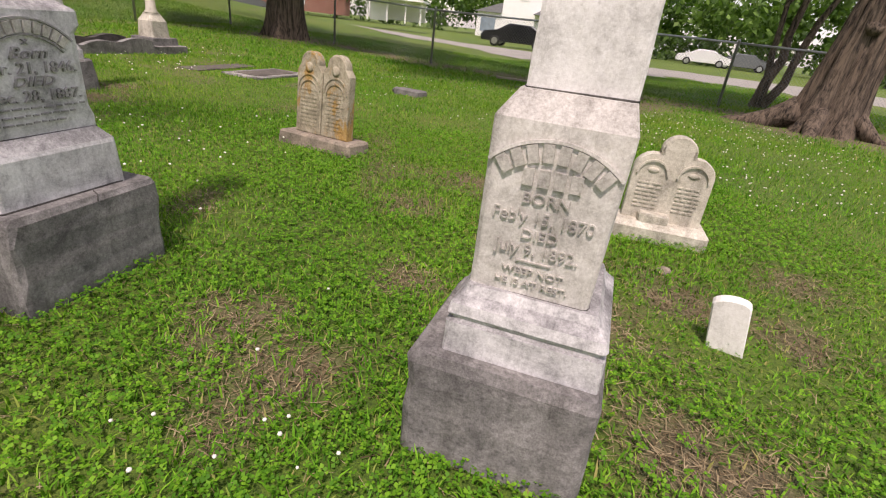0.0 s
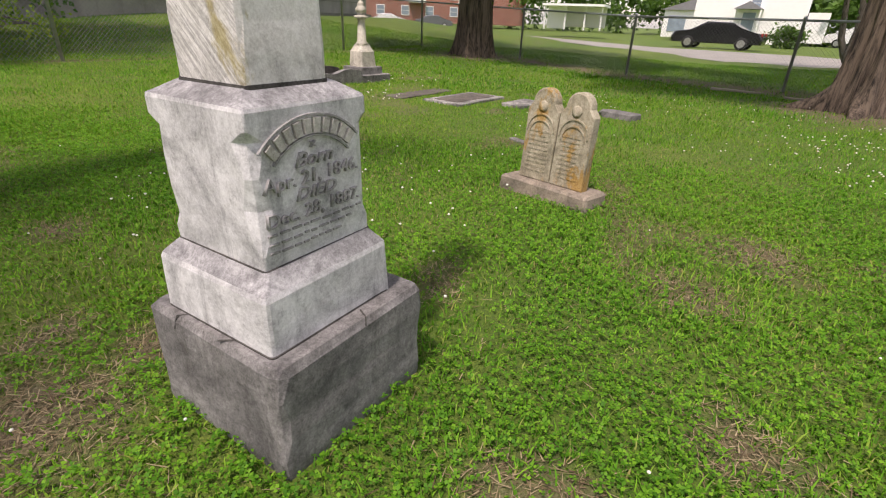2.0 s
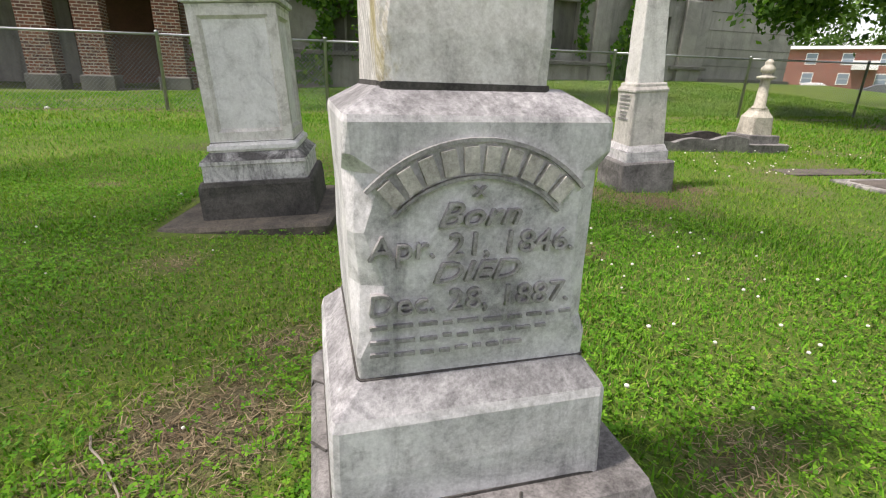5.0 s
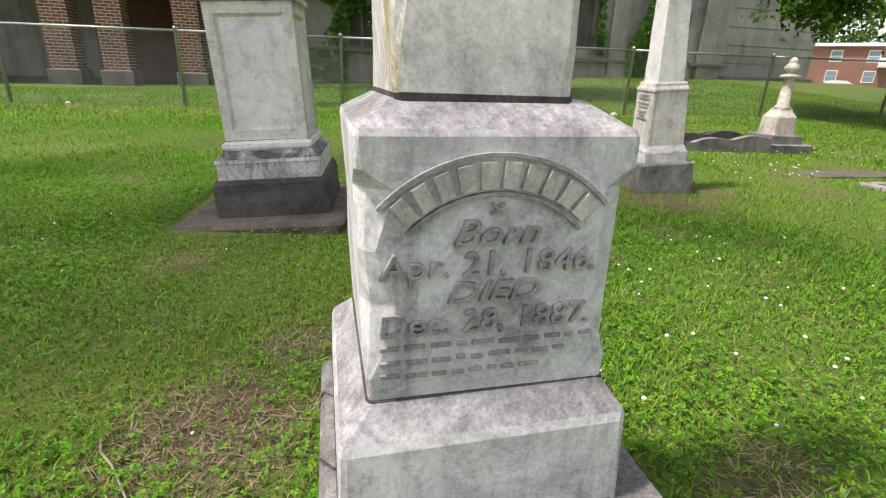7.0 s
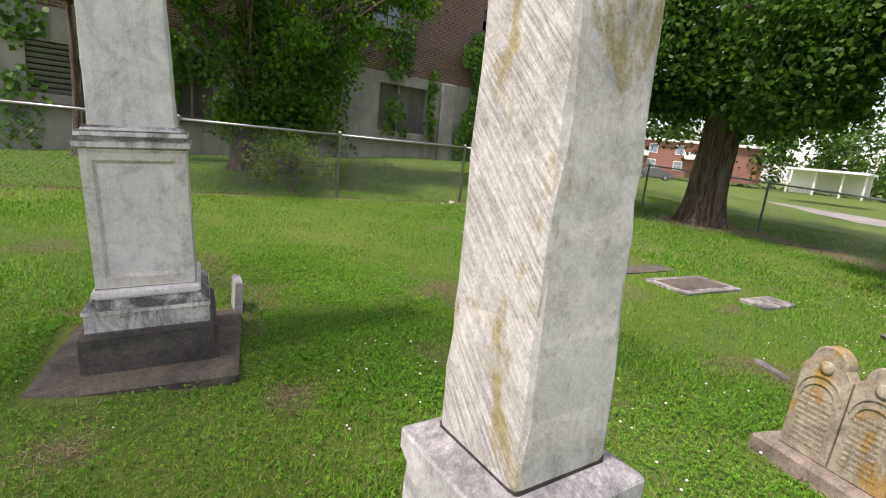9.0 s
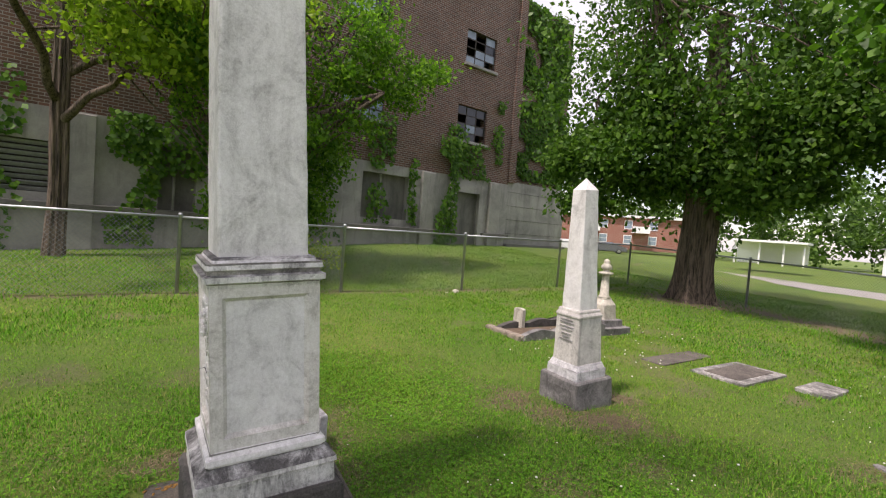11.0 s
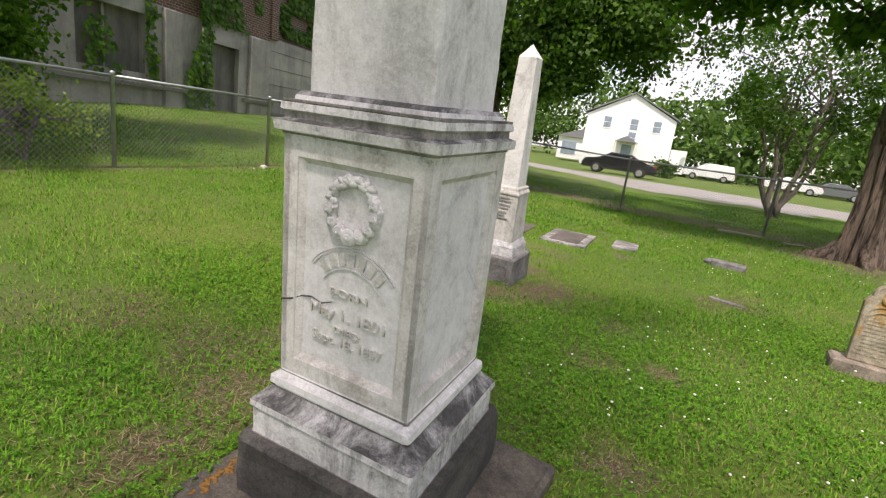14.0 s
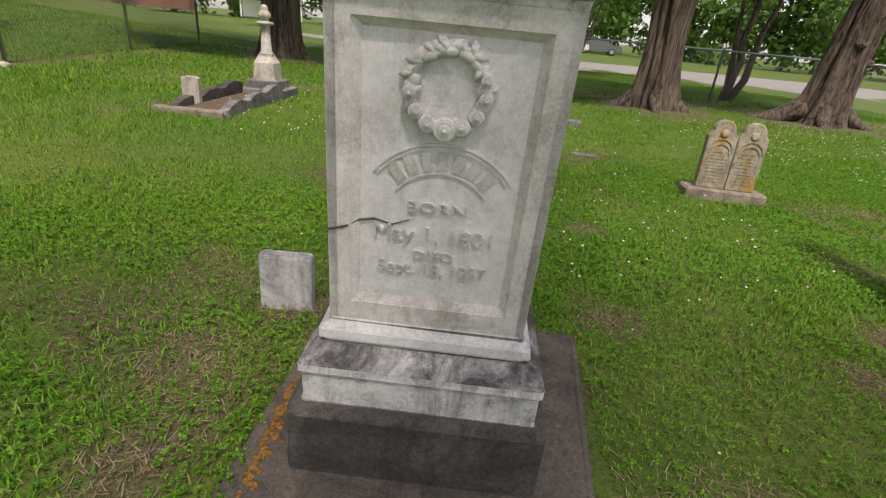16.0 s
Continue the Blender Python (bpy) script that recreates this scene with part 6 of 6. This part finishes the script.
def blades(name, x0, x1, y0, y1, per_m2, tall, wide, rng, hole=None, label="", bent=True):
    n = int((x1 - x0) * (y1 - y0) * per_m2)
    x, y = rng.uniform(x0, x1, n), rng.uniform(y0, y1, n)
    keep = (rng.random(n) > bareness(x, y) * 0.93) & clear_of_stones(x, y) & (0.35 + field(x, y, 3.5, 5.0) > rng.random(n) * 1.05)
    if hole:
        keep &= rng.random(n) > inner(x, y, *hole)
    if bent:
        keep &= rng.random(n) < inner(x, y, x0, x1, y0, y1)
    x, y = x[keep], y[keep]
    n = len(x)
    lush = 0.6 + 0.8 * field(x, y, 1.6, 8.0)
    h = tall * rng.uniform(0.5, 1.25, n) * lush
    a = rng.uniform(0, 2 * math.pi, n)
    lean = rng.uniform(0.25, 1.3, n) * h
    c = np.stack([x, y, height(x, y) - 0.004], 1)
    side = np.stack([-np.sin(a), np.cos(a), np.zeros(n)], 1) * (wide * rng.uniform(0.6, 1.3, n))[:, None]
    out = np.stack([np.cos(a), np.sin(a), np.zeros(n)], 1) * lean[:, None]
    up = np.array([0, 0, 1.0])
    if bent:
        v = np.stack([c - side, c + side, c + out * 0.35 + up * (h * 0.65)[:, None] + side * 0.8, c + out * 0.35 + up * (h * 0.65)[:, None] - side * 0.8, c + out + up * h[:, None] * 0.95], 1).reshape(-1, 3)
        i = np.arange(n)[:, None] * 5
        f = [np.concatenate([i, i + 1, i + 2, i + 3], 1), np.concatenate([i + 3, i + 2, i + 4], 1)]
    else:
        v = np.stack([c - side, c + side, c + out + up * h[:, None]], 1).reshape(-1, 3)
        i = np.arange(n)[:, None] * 3
        f = np.concatenate([i, i + 1, i + 2], 1)
    ob = new(name, mesh_arrays(name, v, f, GRASS))
    return tagged(ob, label, "grass", kind="stuff")


gr = np.random.default_rng(11)
blades("grass", -6.8, 3.0, -1.3, 5.2, 6500, 0.028, 0.0027, gr, None, "short mixed lawn grass between the gravestones")
blades("grass", -9.5, 6.0, -1.5, 9.0, 2600, 0.036, 0.0036, gr, (-6.8, 3.0, -1.3, 5.2), "short lawn grass round the far stones", False)
blades("grass", -16.0, 12.0, -3.0, 19.0, 850, 0.048, 0.008, gr, (-9.5, 6.0, -1.5, 9.0), "longer lawn grass along the fence", False)


def clover(x0, x1, y0, y1, n, size, rng):
    """Three-leaved clover in drifts."""
    x, y = rng.uniform(x0, x1, n), rng.uniform(y0, y1, n)
    keep = (rng.random(n) < (0.16 + np.clip((field(x, y, 1.1, 12.0) * 0.6 + field(x, y, 3.1, 2.0) * 0.4 - 0.38) * 3.0, 0, 0.78)) * inner(x, y, x0, x1, y0, y1)) & clear_of_stones(x, y) & (rng.random(n) > bareness(x, y) * 1.15)
    x, y = x[keep], y[keep]
    n = len(x)
    z = height(x, y) + rng.uniform(0.015, 0.045, n)
    c = np.stack([x, y, z], 1)
    a0 = rng.uniform(0, 6.28, n)
    tilt = rng.normal(0, 0.3, (n, 2))
    vs = []
    for k in range(3):
        a = a0 + k * 2.094
        d = np.stack([np.cos(a), np.sin(a), tilt[:, 0] * np.cos(a) + tilt[:, 1] * np.sin(a) + 0.15], 1)
        s = np.stack([-np.sin(a), np.cos(a), -tilt[:, 0] * np.sin(a) + tilt[:, 1] * np.cos(a)], 1)
        q = (size * rng.uniform(0.7, 1.25, n))[:, None]
        vs.append(np.stack([c, c + d * q * 0.65 + s * q * 0.5, c + d * q, c + d * q * 0.65 - s * q * 0.5], 1))
    v = np.concatenate(vs, 1).reshape(-1, 3)
    i = np.arange(n * 3)[:, None] * 4
    ob = new("clover", mesh_arrays("clover", v, np.concatenate([i, i + 1, i + 2, i + 3], 1), CLOVER_LEAF))
    return tagged(ob, "drifts of low green clover in the lawn", "clover", kind="stuff")


clover(-6.8, 3.0, -1.3, 5.2, 180000, 0.0105, gr)


def flower_heads(spots, rng):
    vs, fs, base = [], [], 0
    ico = bmesh.new()
    bmesh.ops.create_icosphere(ico, subdivisions=1, radius=1)
    iv = np.array([v.co[:] for v in ico.verts])
    jf = np.array([[v.index for v in f.verts] for f in ico.faces])
    ico.free()
    for x0, x1, y0, y1, n, s in spots:
        for _ in range(n):
            x, y = rng.uniform(x0, x1), rng.uniform(y0, y1)
            r = s * rng.uniform(0.7, 1.2)
            vs.append(iv * np.array([r, r, r * 0.8]) + np.array([x, y, float(height(x, y)) + rng.uniform(0.04, 0.07)]))
            fs.append(jf + base)
            base += len(iv)
    ob = new("clover_flowers", mesh_arrays("clover_flowers", np.concatenate(vs), np.concatenate(fs), PETAL))
    tagged(ob, "scattered white clover flowers in the grass", "flowers", kind="stuff")


flower_heads([(-1.0, -0.1, 0.35, 1.0, 14, 0.0055), (-4.5, 0.5, -0.3, 4.0, 50, 0.006), (1.2, 5.2, 3.0, 7.5, 420, 0.008), (-1.5, 2.5, 5.0, 9.0, 100, 0.007), (-3.2, -1.0, 2.2, 4.5, 50, 0.008), (-5.0, -3.0, 6.0, 9.5, 70, 0.01)], gr)


def thatch(x0, x1, y0, y1, n, rng):
    """Dead grass lying flat where the lawn is thin."""
    x, y = rng.uniform(x0, x1, n), rng.uniform(y0, y1, n)
    keep = (rng.random(n) < bareness(x, y) * 1.2 + 0.05) & clear_of_stones(x, y)
    x, y = x[keep], y[keep]
    n = len(x)
    a = rng.uniform(0, 2 * math.pi, n)
    ln, w = rng.uniform(0.012, 0.055, n), rng.uniform(0.0008, 0.0022, n)
    c = np.stack([x, y, height(x, y) + rng.uniform(0.002, 0.014, n)], 1)
    d = np.stack([np.cos(a) * ln, np.sin(a) * ln, rng.uniform(-0.004, 0.012, n)], 1)
    s = np.stack([-np.sin(a) * w, np.cos(a) * w, np.zeros(n)], 1)
    v = np.stack([c - s, c + s, c + d + s * 0.4, c + d - s * 0.4], 1).reshape(-1, 3)
    i = np.arange(n)[:, None] * 4
    ob = new("thatch", mesh_arrays("thatch", v, np.concatenate([i, i + 1, i + 2, i + 3], 1), THATCH))
    tagged(ob, "dry brown dead grass lying on thin lawn", "dead grass", kind="stuff")


thatch(-6.0, 2.6, -0.6, 5.5, 330000, gr)

# bare soil shows through the lawn where the grass is thin
att = ground.data.attributes.new("bare", "FLOAT", "POINT")
att.data.foreach_set("value", bareness(gverts[:, 0], gverts[:, 1]).astype(np.float32))
_g = GROUND.node_tree
_a = _g.nodes.new("ShaderNodeAttribute")
_a.attribute_name = "bare"
_p = _g.nodes["Principled BSDF"]
_old = _p.inputs["Base Color"].links[0].from_socket
_dirt = ramp(_g, noise_tex(_g, coords(_g), 75, 8, 0.8), (0.34, (0.05, 0.036, 0.023)), (0.5, (0.15, 0.112, 0.07)), (0.66, (0.31, 0.25, 0.165)))
_g.links.new(mix(_g, ramp(_g, _a.outputs["Fac"], (0.2, (0, 0, 0)), (0.8, (0.9, 0.9, 0.9))), _old, _dirt), _p.inputs["Base Color"])
